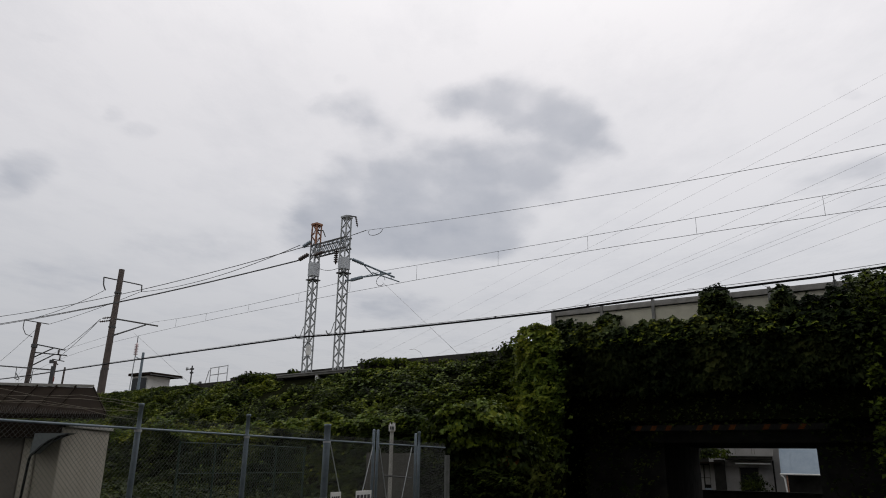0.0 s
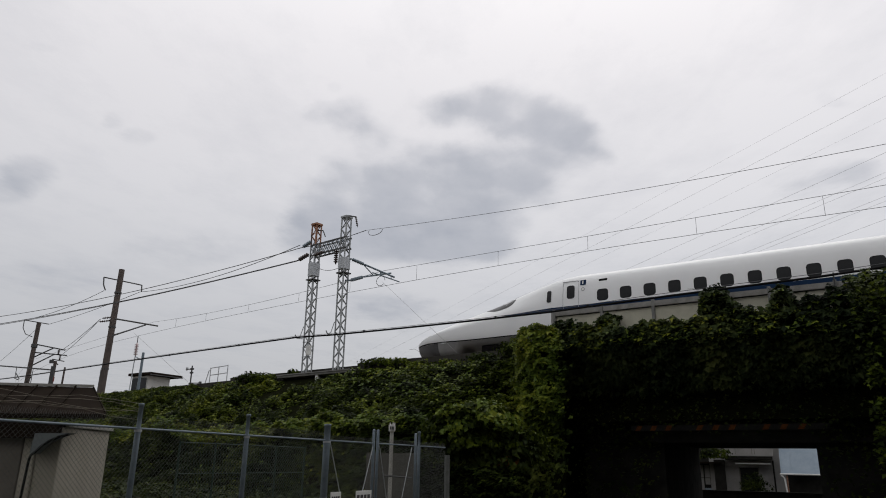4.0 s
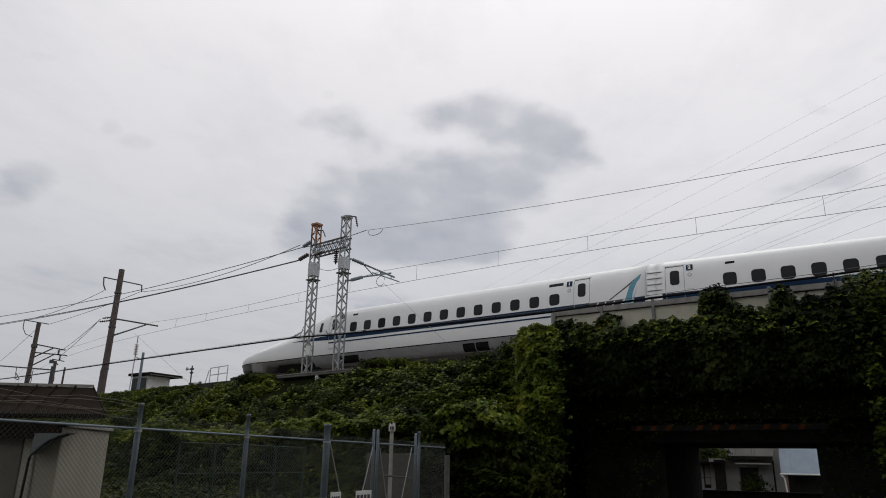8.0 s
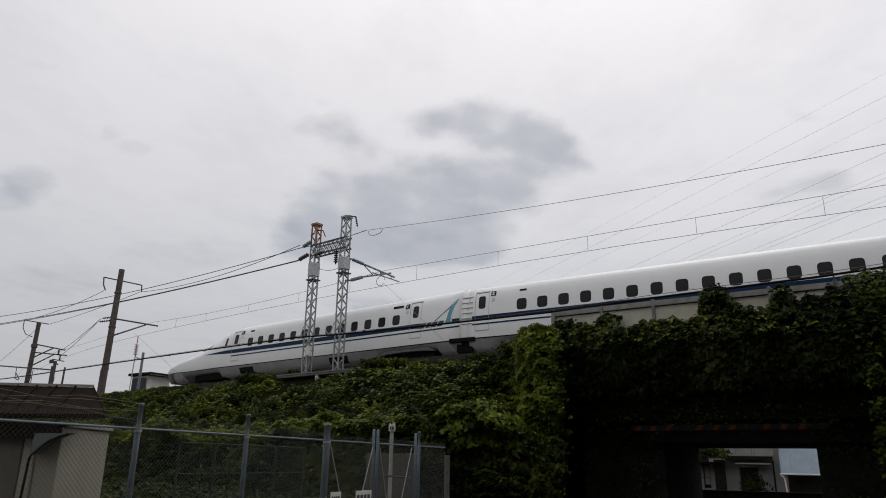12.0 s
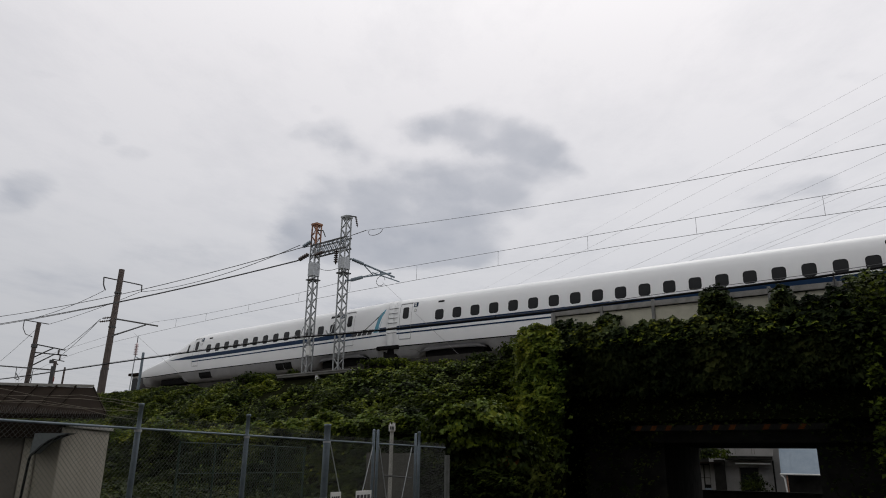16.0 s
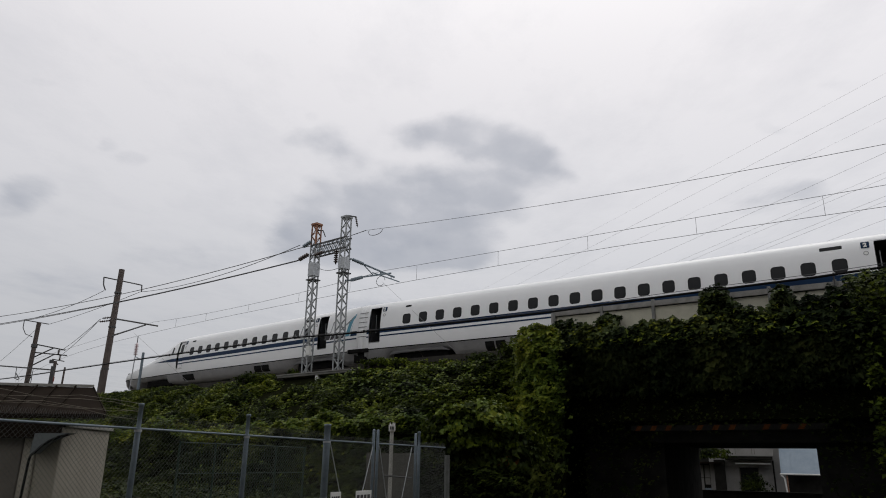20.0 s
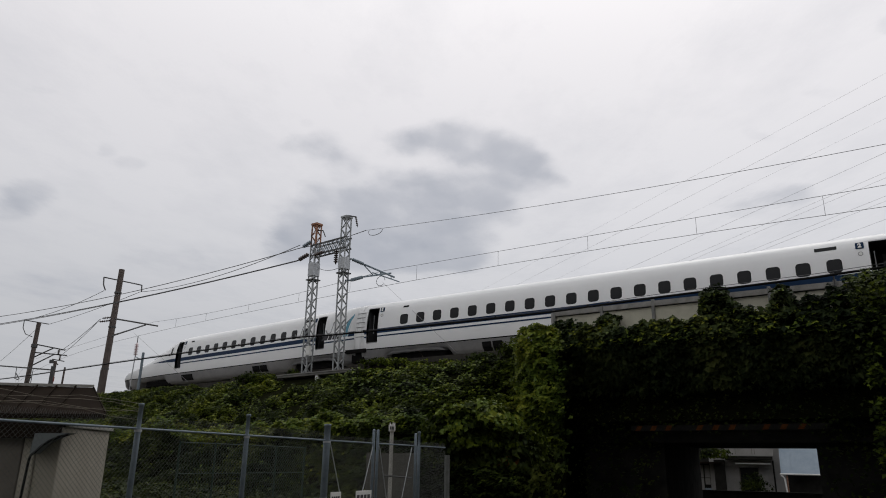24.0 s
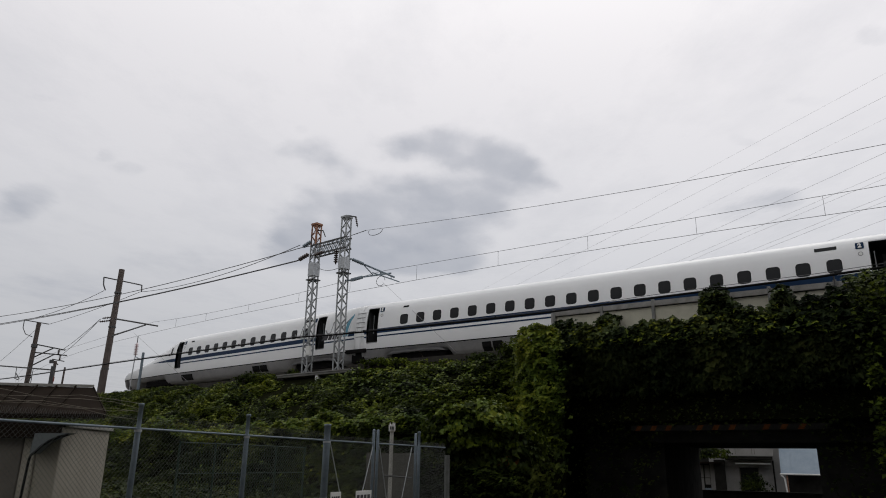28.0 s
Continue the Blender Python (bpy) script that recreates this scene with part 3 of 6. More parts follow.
def insulator(name, p, q, r, count, parent, material="insulator"):
    """A string of porcelain sheds between two points."""
    m, length = along(p, q)
    prof = [(r * 0.25, 0)]
    for i in range(count):
        z = length * (0.08 + 0.84 * i / count)
        d = length * 0.84 / count
        prof += [(r * 0.35, z), (r, z + d * 0.25), (r * 0.9, z + d * 0.5), (r * 0.35, z + d * 0.6)]
    prof += [(r * 0.25, length)]
    return part(name, spin(bmesh.new(), prof, m, 10), material, parent, smooth=True)


insulator("insulator", (0.70, -0.22, 12.68), (0.70, -0.22, 11.85), 0.13, 6, beam)
insulator("insulator", (-1.5, -0.25, 12.8), (-2.35, -0.28, 12.55), 0.13, 5, beam)
insulator("insulator", (-1.4, -0.2, 13.55), (-2.1, -0.25, 13.3), 0.12, 5, beam, "galv_blue")
insulator("insulator", (-0.95, -0.3, 12.62), (-0.2, -0.32, 12.70), 0.10, 5, beam)
bm = bmesh.new()
rod(bm, (-1.3, -0.25, 13.28), (-1.35, -0.3, 13.9), 0.03, 6)
rod(bm, (-1.1, 0.0, 14.2), (-0.72, 0.0, 14.12), 0.035, 6)
rod(bm, (-0.72, 0.0, 14.12), (-0.5, 0.0, 13.72), 0.03, 6)
part("jumper_post", bm, "dark_steel", beam)
# top bracket with hanging insulator on the second mast
bracket = thing("feeder_bracket", on_track(-4.3, 3.1, 14.5), "dark steel top bracket with a hanging insulator", "bracket")
part("arm", bar(bmesh.new(), (0.1, -0.05, 0.1), (0.95, -0.3, -0.22), 0.07, 0.07), "dark_steel", bracket)
insulator("insulator", (0.94, -0.3, -0.2), (1.15, -0.34, -0.86), 0.06, 5, bracket)

# hinged cantilever over the track
arm = thing("cantilever_arm", Matrix(), "weathered grey steel hinged cantilever holding the overhead line", "cantilever")
tube_dark = "galv_blue"
for z in (12.15, 10.95):
    part("hinge", rod(bmesh.new(), at(-4.3, 3.0, z), at(-4.05, 2.85, z), 0.05), tube_dark, arm)
pA, pB, tip = at(-4.05, 2.85, 12.15), at(-4.05, 2.85, 10.95), at(-3.72, -0.35, 11.78)
insulator("insulator", pA, pA.lerp(tip, 0.3), 0.1, 7, arm, "galv_blue")
part("top_tube", rod(bmesh.new(), pA.lerp(tip, 0.3), tip, 0.055), tube_dark, arm)
end = at(-4.1, 0.35, 11.98)
insulator("insulator", pB, pB.lerp(end, 0.42), 0.1, 8, arm, "galv_blue")
part("bracket_tube", rod(bmesh.new(), pB.lerp(end, 0.42), at(-3.95, -0.3, 12.05), 0.05), tube_dark, arm)
part("steady_arm", rod(bmesh.new(), at(-4.0, 1.2, 11.75), at(-3.45, -0.5, 11.5), 0.035), tube_dark, arm)
part("stay", rod(bmesh.new(), at(-4.2, 1.9, 12.2), at(-3.95, 1.2, 11.6), 0.03), tube_dark, arm)
part("drop", rod(bmesh.new(), at(-3.72, 0.0, 11.85), at(-3.6, 0.0, 11.55), 0.025), tube_dark, arm)
part("clamp", cube(-0.08, 0.08, -0.08, 0.08, -0.08, 0.08, 0.02), tube_dark, arm).location = at(-4.15, 0.3, 11.98)
bm = bmesh.new()
ring = [at(-3.9 + 0.32 * math.cos(a), 0.6, 11.38 + 0.28 * math.sin(a)) for a in [i * math.pi / 8 for i in range(15)]]
tagged(part("jumper_loop", tube(ring, 0.016), "wire"), "thin looped jumper wire hanging beside the cantilever", "wire")

# ledge that carries the masts
ledge = thing("mast_ledge", on_track(-5.4, 3.35, 0), "weathered concrete ledge under the masts on a stub post", "ledge")
part("slab", cube(-2.75, 2.75, -0.55, 0.3, 5.84, 6.0, 0.02), "weathered_edge", ledge)
part("stub_post", cube(0.2, 0.42, -0.5, -0.3, 5.2, 5.82, 0.02), "white", ledge)
part("edge_rail", bar(bmesh.new(), (-2.75, -0.58, 5.98), (2.75, -0.58, 5.98), 0.06, 0.05), "weathered_edge", ledge)


# ---- poles further along the line ----


def line_pole(s, z1, radius, lean, label):
    p = at(s, 3.2, 5.0)
    pole = thing("line_pole", pose(p.x, p.y, p.z, 0, 0, heading(s)) @ pose(0, 0, 0, 0, lean, 0), label, "pole", "poles along the railway")
    top = Vector((0, 0, z1 - 5.0))
    part("shaft", rod(bmesh.new(), (0, 0, 0), top, radius, 14, radius * 0.82), "pole", pole, smooth=False)
    return pole, top


pole_a, top_a = line_pole(-30.55, 15.85, 0.26, 1.9, "dark weathered concrete pole with steel crossarms")
part("crossarm", bar(bmesh.new(), (0, -1.25, 9.98), (0, 1.75, 9.92), 0.08, 0.08), "dark_steel", pole_a)
part("wire_hanger", tube([(0, -1.25, 9.98), (0.05, -1.2, 9.4), (0.2, -1.05, 8.95)], 0.05, 6), "dark_steel", pole_a)
part("wire_hanger", rod(bmesh.new(), (0, 1.75, 9.92), (0.05, 1.78, 9.4), 0.05, 6), "dark_steel", pole_a)
part("bracket_tube", rod(bmesh.new(), (0.2, 0, 6.9), (0.15, 3.5, 6.85), 0.06), "dark_steel", pole_a)
part("strut", rod(bmesh.new(), (0.2, 0, 5.55), (0.15, 2.5, 6.8), 0.055), "dark_steel", pole_a)
insulator("insulator", (0, 0, 7.05), (-0.3, -0.75, 6.85), 0.1, 6, pole_a)
insulator("insulator", (0, 0, 6.8), (-0.35, -0.95, 6.55), 0.1, 7, pole_a)
part("cable_pipe", rod(bmesh.new(), (-0.3, -0.15, 0.6), (-0.3, -0.15, 3.0), 0.05, 6), "dark_steel", pole_a)
for zz in (3.0, 6.2, 8.9):
    part("band", spin(bmesh.new(), [(0.275, zz), (0.275, zz + 0.12)], n=14), "dark_steel", pole_a)

pole_b, top_b = line_pole(-51.3, 14.3, 0.24, 4.0, "dark steel line pole with three crossarms")
for zz, length, drop in ((7.15, 2.7, 0.3), (6.35, 2.95, 0.0)):
    part("crossarm", bar(bmesh.new(), (0.1, 0, zz), (0.5, length, zz - drop), 0.11, 0.11), "dark_steel", pole_b)
    part("strut", rod(bmesh.new(), (0.1, 0, zz - 1.35), (0.4, length * 0.62, zz - drop * 0.6), 0.07, 6), "dark_steel", pole_b)
    insulator("insulator", (0.42, length * 0.8, zz - drop), (0.42, length * 0.8, zz - drop - 0.55), 0.14, 4, pole_b)
part("lower_arm", bar(bmesh.new(), (0.45, 1.7, 5.85), (0.5, 2.8, 5.75), 0.09, 0.09), "dark_steel", pole_b)
part("clamp", cube(0.3, 0.6, 1.5, 1.85, 5.45, 5.8, 0.03), "dark_steel", pole_b)
part("top_arm", bar(bmesh.new(), (0, -1.3, 9.35), (0, 0.9, 9.25), 0.08, 0.08), "dark_steel", pole_b)
part("side_arm", tube([(0, -1.3, 9.35), (0.02, -1.28, 8.6), (0.2, -1.0, 8.0), (0.4, -0.4, 7.8)], 0.04, 6), "dark_steel", pole_b)
part("clamp_box", spin(bmesh.new(), [(0.27, 7.2), (0.29, 7.25), (0.29, 7.5), (0.27, 7.55)], Matrix.Translation((0, 0, -0.4)), 12), "dark_steel", pole_b)

pole_c, top_c = line_pole(-42.6, 9.7, 0.16, 3.0, "short dark post with a red marker band")
part("marker_band", spin(bmesh.new(), [(0.18, 2.9), (0.18, 3.3)], n=12), "red", pole_c, "red marker band")
part("hook_arm", rod(bmesh.new(), (0, 0, 4.6), (-1.4, 0.6, 4.5), 0.06, 6), "dark_steel", pole_c)
pole_d, top_d = line_pole(-39.6, 8.9, 0.09, 3.0, "thin grey steel post near the line poles")
part("cross_bar", bar(bmesh.new(), (-0.7, 0.2, 3.1), (0.3, -0.1, 3.1), 0.06, 0.06), "dark_steel", pole_d)
# portal beam across the tracks between far posts
gantry = thing("portal_beam", Matrix(), "long thin dark steel portal beam across the tracks", "portal beam")
ga, gb = Vector((-41.88, 61.73, 9.36)), Vector((-29.87, 53.96, 7.97))
part("chord", bar(bmesh.new(), ga, gb, 0.10, 0.10), "dark_steel", gantry)
for u, drop, reach in ((0.62, 0.9, 0.7), (0.80, 1.2, -0.8)):
    p = ga.lerp(gb, u)
    q = p + (gb - ga).normalized() * reach
    bm = bmesh.new()
    rod(bm, p, p - Vector((0, 0, drop)), 0.03, 6)
    rod(bm, p - Vector((0, 0, drop)), q - Vector((0, 0, drop + 0.1)), 0.035, 6)
    rod(bm, p - Vector((0, 0, drop * 0.5)), q - Vector((0, 0, drop)), 0.04, 6)
    part("drop_arm", bm, "dark_steel", gantry)
part("end_post", rod(bmesh.new(), ga - Vector((0, 0, ga.z - 5.5)), ga + Vector((0, 0, 0.3)), 0.16, 10), "dark_steel", gantry)
part("end_post", rod(bmesh.new(), gb - Vector((0, 0, gb.z - 5.5)), gb + Vector((0, 0, 0.3)), 0.14, 10), "dark_steel", gantry)

# cable riser with a pale insulator near the track
riser = thing("cable_riser", on_track(-24.2, 3.3, 5.6), "grey steel post with a pale pink cable insulator", "post")
part("shaft", rod(bmesh.new(), (0, 0, 0), (0.05, 0, 3.1), 0.10, 10, 0.09), "galv_blue", riser)
part("arm", bar(bmesh.new(), (0.05, 0, 2.55), (-1.35, 0.1, 2.95), 0.05, 0.05), "galv_blue", riser)
part("thin_pipe", rod(bmesh.new(), (-1.55, 0.1, 0.2), (-1.38, 0.1, 3.0), 0.035, 8), "galv", riser)
insulator("cable_insulator", (-1.38, 0.1, 3.0), (-1.37, 0.1, 3.95), 0.15, 7, riser, "porcelain")
part("tip", rod(bmesh.new(), (-1.37, 0.1, 3.9), (-1.36, 0.1, 4.45), 0.03, 6), "dark_steel", riser)

# ---- hut and rails across the tracks ----
hut = thing("trackside_hut", pose(-29.95, 72.8, 6.65, 0, 0, 58), "small white trackside hut with flat dark roof", "hut")
part("wall", cube(-1.3, 1.3, -1.3, 1.3, 0, 2.95, 0.03), "hut_wall", hut)
part("roof", cube(-1.72, 2.15, -2.15, 1.45, 2.954, 3.22, 0.03), "shed_roof", hut, "flat dark overhanging roof")
for y0, y1 in ((-1.2, -0.08), (0.08, 1.2)):
    win = part("window", cube(-1.34, -1.304, y0, y1, 1.3, 2.75), "train_glass", hut)
    part("window_frame", cube(-1.36, -1.342, y0 - 0.05, y0, 1.25, 2.8), "hut_wall", win)
    part("window_frame", cube(-1.36, -1.342, y0, y1, 1.22, 1.3), "hut_wall", win)
part("gutter", rod(bmesh.new(), (-1.73, -2.16, 2.97), (2.16, -2.16, 2.97), 0.05, 8), "dark_steel", hut)
hr = at(-34.0, -8.0, 6.1)
handrail = thing("platform_handrail", pose(hr.x, hr.y, hr.z, 0, 0, heading(-34)), "thin white steel handrail beside the tracks", "handrail")
for x in (-1.3, 0.2, 1.8):
    part("post", rod(bmesh.new(), (x, 0, 0), (x, 0, 3.6), 0.04, 6), "galv", handrail)
for zz in (2.9, 3.55):
    part("rail", rod(bmesh.new(), (-1.3, 0, zz), (1.8, 0, zz), 0.04, 6), "galv", handrail)
part("slant_rail", rod(bmesh.new(), (-1.55, 0, 3.4), (-2.1, 0, 2.2), 0.04, 6), "galv", handrail)
hp = at(-39.3, -8.0, 6.1)
horn = thing("loudspeaker_post", pose(hp.x, hp.y, hp.z, 0, 0, heading(-39)), "small dark post with one pale horn loudspeaker", "loudspeaker")
part("shaft", rod(bmesh.new(), (0, 0, 0), (0, 0, 4.1), 0.07, 8), "dark_steel", horn)
part("horn", spin(bmesh.new(), [(0.05, 0), (0.08, 0.2), (0.2, 0.38)], Matrix.Translation((-0.25, -0.05, 3.75)) @ Euler((0, radians(-75), 0.5)).to_matrix().to_4x4(), 12), "galv", horn, "pale horn loudspeaker")
for zz, w in ((3.7, 0.42), (3.35, 0.34), (2.3, 0.3)):
    part("clamp_box", cube(-w / 2, w / 2, -0.12, 0.12, zz, zz + 0.16, 0.02), "dark_steel", horn)
part("cross_bar", bar(bmesh.new(), (-0.2, 0, 2.45), (2.1, 0, 2.3), 0.09, 0.09), "dark_steel", horn)
part("bar_end", cube(1.9, 2.15, -0.1, 0.1, 2.1, 2.45, 0.02), "dark_steel", horn)

# ---- overhead wires ----


def wire(points, r, material, label, name="overhead_wire", group="railway wires"):
    return tagged(part(name, tube(points, r), material, None, "", True), label, "wire", group)


mess = []
for s0, z0, s1, z1, sag in ((-140, 12.9, -71, 12.9, 0.7), (-71, 12.9, -30.4, 12.15, 0.4), (-30.4, 12.15, -4.2, 12.17, 0.42), (-4.2, 12.17, 45, 13.1, 0.5)):
    n = 12
    mess += [at(s0 + (s1 - s0) * i / n, 0.0, z0 + (z1 - z0) * i / n - 4 * sag * (i / n) * (1 - i / n)) for i in range(n + (s1 == 45))]
wire(mess, 0.0105, "wire", "thin dark messenger wire above the track")
wire([at(s, 0.15 * math.sin(s / 9), 11.28 - 0.04 * min(max(s / 15, 0), 1)) for s in np.arange(-140, 46, 6)], 0.011, "wire", "thin dark contact wire above the track")


def messenger_height(s):
    for s0, z0, s1, z1, sag in ((-71, 12.9, -30.4, 12.15, 0.4), (-30.4, 12.15, -4.2, 12.17, 0.42), (-4.2, 12.17, 45, 13.1, 0.5)):
        if s0 <= s <= s1:
            u = (s - s0) / (s1 - s0)
            return z0 + (z1 - z0) * u - 4 * sag * u * (1 - u)
    return 12.9


for s in (-26.5, -22.1, -16.8, -11.5, -6.9, -1.78, 3.5, 8.4, 13.4, 18.35, 23.5):
    wire([at(s, 0.02, 11.28 - 0.04 * min(max(s / 15, 0), 1)), at(s, 0.0, messenger_height(s))], 0.008, "wire", "short dropper wire between messenger and contact wire", "dropper_wire", "droppers")
# feeder from the top bracket, and its way on past the left-hand poles
wire(sagging(at(-3.2, 2.75, 13.66), at(33.0, 2.6, 13.3), 0.48, 20), 0.0105, "wire", "dark feeder wire running from the mast's top")
wire(sagging(at(-3.2, 2.75, 13.66), at(-7.56, 3.35, 13.3), 0.1), 0.02, "wire", "short jumper wire between the masts")
wire(sagging(at(-7.56, 3.35, 13.3), Vector((-46.0, 62.0, 12.85)), 0.75, 18), 0.022, "wire", "dark feeder wire running from the masts along the line")
wire(sagging(at(-7.81, 3.38, 12.56), Vector((-46.0, 62.0, 11.95)), 0.45, 18), 0.026, "wire", "dark feeder wire running from the masts along the line")
wire(sagging(at(-7.81, 3.38, 12.53), Vector((-46.2, 61.8, 11.75)), 0.45, 18), 0.022, "wire", "dark feeder wire running from the masts along the line")
p_hang_l, p_hang_r = at(-30.35, 4.25, 13.95), at(-30.5, 1.42, 14.4)
wire(sagging(at(-7.8, 3.3, 13.5), p_hang_r, 0.5, 14), 0.02, "wire", "thin wire running from the masts to the pole")
arm_r, arm_l = pole_b.matrix_basis @ Vector((0, 0.9, 9.25)), pole_b.matrix_basis @ Vector((0, -1.3, 9.35))
wire(sagging(p_hang_r, arm_r, 0.15, 14), 0.02, "wire", "thin wire between the line poles")
wire(sagging(p_hang_l, arm_l, 0.3, 14), 0.02, "wire", "thin wire between the line poles")
for dz in (0.0, -0.5):
    wire(sagging(at(-30.88, 3.95 - dz * 0.4, 11.85 + dz * 0.6), at(-51.0, 0.5, 12.0 + dz), 0.1, 10), 0.022, "wire", "thin wire between the line poles")
for o, z, oo, zz in ((2.9, 14.2, 4.2, 11.4),):
    wire(sagging(at(-51.0, o, z), at(-62.0, oo, zz), 0.1, 8), 0.018, "wire", "thin wire between the far line poles")
wire([at(-3.85, 0.55, 11.35), at(3.67, 3.2, 6.0)], 0.0075, "wire_pale", "thin pale stay wire slanting to the embankment")
wire([at(-33.5, 0.2, 11.6), at(-17.9, 3.2, 6.3)], 0.010, "wire_pale", "thin pale stay wire slanting to the embankment")
wire(sagging(at(-4.3, 2.9, 12.0), at(-6.62, 2.95, 12.05), 0.3), 0.015, "wire", "short jumper wire between the masts")
loop = [at(-2.5 + 0.5 * math.cos(a), 2.75, 13.50 + 0.24 * math.sin(a)) for a in [2.7 + i * 0.4 for i in range(10)]]
wire(loop, 0.016, "wire", "thin looped jumper wire under the feeder", "jumper_loop")

# the black signal cable along the embankment, with its thin carrier wire
black = []
for s0, z0, s1, z1, sag in ((-61.7, 9.5, -39.0, 8.45, 0.1), (-39.0, 8.45, -6.75, 7.95, 0.12), (-6.75, 7.95, -4.3, 7.83, 0.0), (-4.3, 7.83, 8.2, 7.66, 0.05), (8.2, 7.66, 12.4, 7.76, 0.0), (12.4, 7.76, 17.9, 7.87, 0.0), (17.9, 7.87, 30.0, 8.8, 0.1)):
    black += [at(s0 + (s1 - s0) * i / 8, 3.9, z0 + (z1 - z0) * i / 8 - 4 * sag * (i / 8) * (1 - i / 8)) for i in range(8 + (s1 == 30.0))]
signal_cable = thing("signal_cable", Matrix(), "thick black signal cable strung along the embankment", "cable")
part("sheath", tube(black, 0.043, 8), "cable", signal_cable, smooth=True)
part("carrier_wire", tube([p + Vector((0, 0, 0.07 + (0.05 * max(0, min(1, (i - 30) / 10))))) for i, p in enumerate(black)], 0.011, 5), "wire", signal_cable)
for s, z in ((14.3, 7.80), (5.6, 7.66), (-1.9, 7.77), (-11.8, 7.94), (-19.3, 7.99), (9.8, 7.70)):
    p = at(s, 3.9, z + 0.02)
    part("tie", cube(p.x - 0.04, p.x + 0.04, p.y - 0.03, p.y + 0.03, p.z - 0.05, p.z + 0.07, 0.01), "cable", signal_cable)
clip = thing("cable_stand", on_track(18.4, 3.75, 7.2), "small steel cable stand above the parapet", "bracket")
part("stem", rod(bmesh.new(), (0, 0, 0), (0, 0, 0.8), 0.025, 6), "dark_steel", clip)
part("cross_bar", bar(bmesh.new(), (-0.2, 0, 0.72), (0.2, 0, 0.76), 0.03, 0.03), "dark_steel", clip)

# high-voltage wires of a line that crosses behind the railway
run = Vector((-0.521, 0.845, -0.117))
for p, r in (((42.57, 61.75, 38.91), 0.022), ((43.0, 61.45, 36.78), 0.034), ((43.17, 61.33, 34.6), 0.02), ((42.51, 61.79, 30.98), 0.036), ((42.43, 61.85, 29.03), 0.03),
             ((42.36, 61.89, 28.46), 0.03), ((42.14, 62.04, 26.65), 0.032), ((42.08, 62.08, 26.14), 0.032), ((41.86, 62.23, 24.35), 0.036)):
    a, b = Vector(p) - run * 40, Vector(p) + run * 190
    wire([a.lerp(b, i / 10) for i in range(11)], r * 0.32, "wire_pale", "thin grey high-voltage wire descending behind the railway", "power_line_wire", "power line wires")

# ---- the train: two cars, x runs from the joint between them towards the rear, y away from the viewer's side, z from the rail ----
PROFILE_Z = [0.86, 1.05, 1.25, 1.51, 1.59, 1.71, 1.95, 2.15, 2.35, 2.6, 2.85, 3.08, 3.24, 3.36, 3.46, 3.51, 3.54]
PROFILE_W = [1.61, 1.645, 1.665, 1.68, 1.68, 1.68, 1.678, 1.67, 1.655, 1.63, 1.585, 1.52, 1.41, 1.27, 1.02, 0.62, 0.0]
NOSE_U = [-27.14, -27.11, -27.02, -26.85, -26.5, -26.0, -25.4, -24.9, -24.35, -23.7, -23.0, -22.2, -21.5, -20.8, -20.3, -19.8, -19.2, -18.6, -17.9]
NOSE_TOP = [0.70, 0.81, 0.94, 1.11, 1.33, 1.56, 1.79, 1.95, 2.10, 2.26, 2.43, 2.62, 2.83, 3.02, 3.14, 3.26, 3.40, 3.50, 3.54]
NOSE_LINE = [0.65, 0.68, 0.72, 0.76, 0.80, 0.83, 0.84, 0.84, 0.83, 0.82, 0.82, 0.83, 0.84, 0.85, 0.855, 0.86, 0.86, 0.86, 0.86]
NOSE_WIDE = [0.08, 0.26, 0.44, 0.60, 0.75, 0.86, 0.90, 0.93, 0.95, 0.97, 0.985, 0.99, 0.995, 1.0, 1.0, 1.0, 1.0, 1.0, 1.0]
NOSE_THIN = [0.40, 0.42, 0.44, 0.46, 0.48, 0.48, 0.48, 0.46, 0.45, 0.44, 0.42, 0.38, 0.32, 0.25, 0.18, 0.11, 0.05, 0.02, 0.0]


def section(u, z0):
    """Half width and height at u of the profile point that stands at z0 on the straight part."""
    w = np.interp(z0, PROFILE_Z, PROFILE_W)
    if u >= NOSE_U[-1]:
        return w, z0
    top, line = np.interp(u, NOSE_U, NOSE_TOP), np.interp(u, NOSE_U, NOSE_LINE)
    wide, thin = np.interp(u, NOSE_U, NOSE_WIDE), np.interp(u, NOSE_U, NOSE_THIN)
    k = (z0 - 0.86) / (3.54 - 0.86)
    m = min(max((k - 0.55) / 0.45, 0), 1)
    return w * wide * (1 - thin * m), line + k * (top - line)


def side_y(u, z):
    """Half width at u at the height z."""
    if u >= NOSE_U[-1]:
        return np.interp(z, [0.24, 0.49] + PROFILE_Z, [1.22, 1.48] + PROFILE_W)
    top, line = np.interp(u, NOSE_U, NOSE_TOP), np.interp(u, NOSE_U, NOSE_LINE)
    k = min(max((z - line) / (top - line), 0), 1)
    return section(u, 0.86 + k * 2.68)[0]


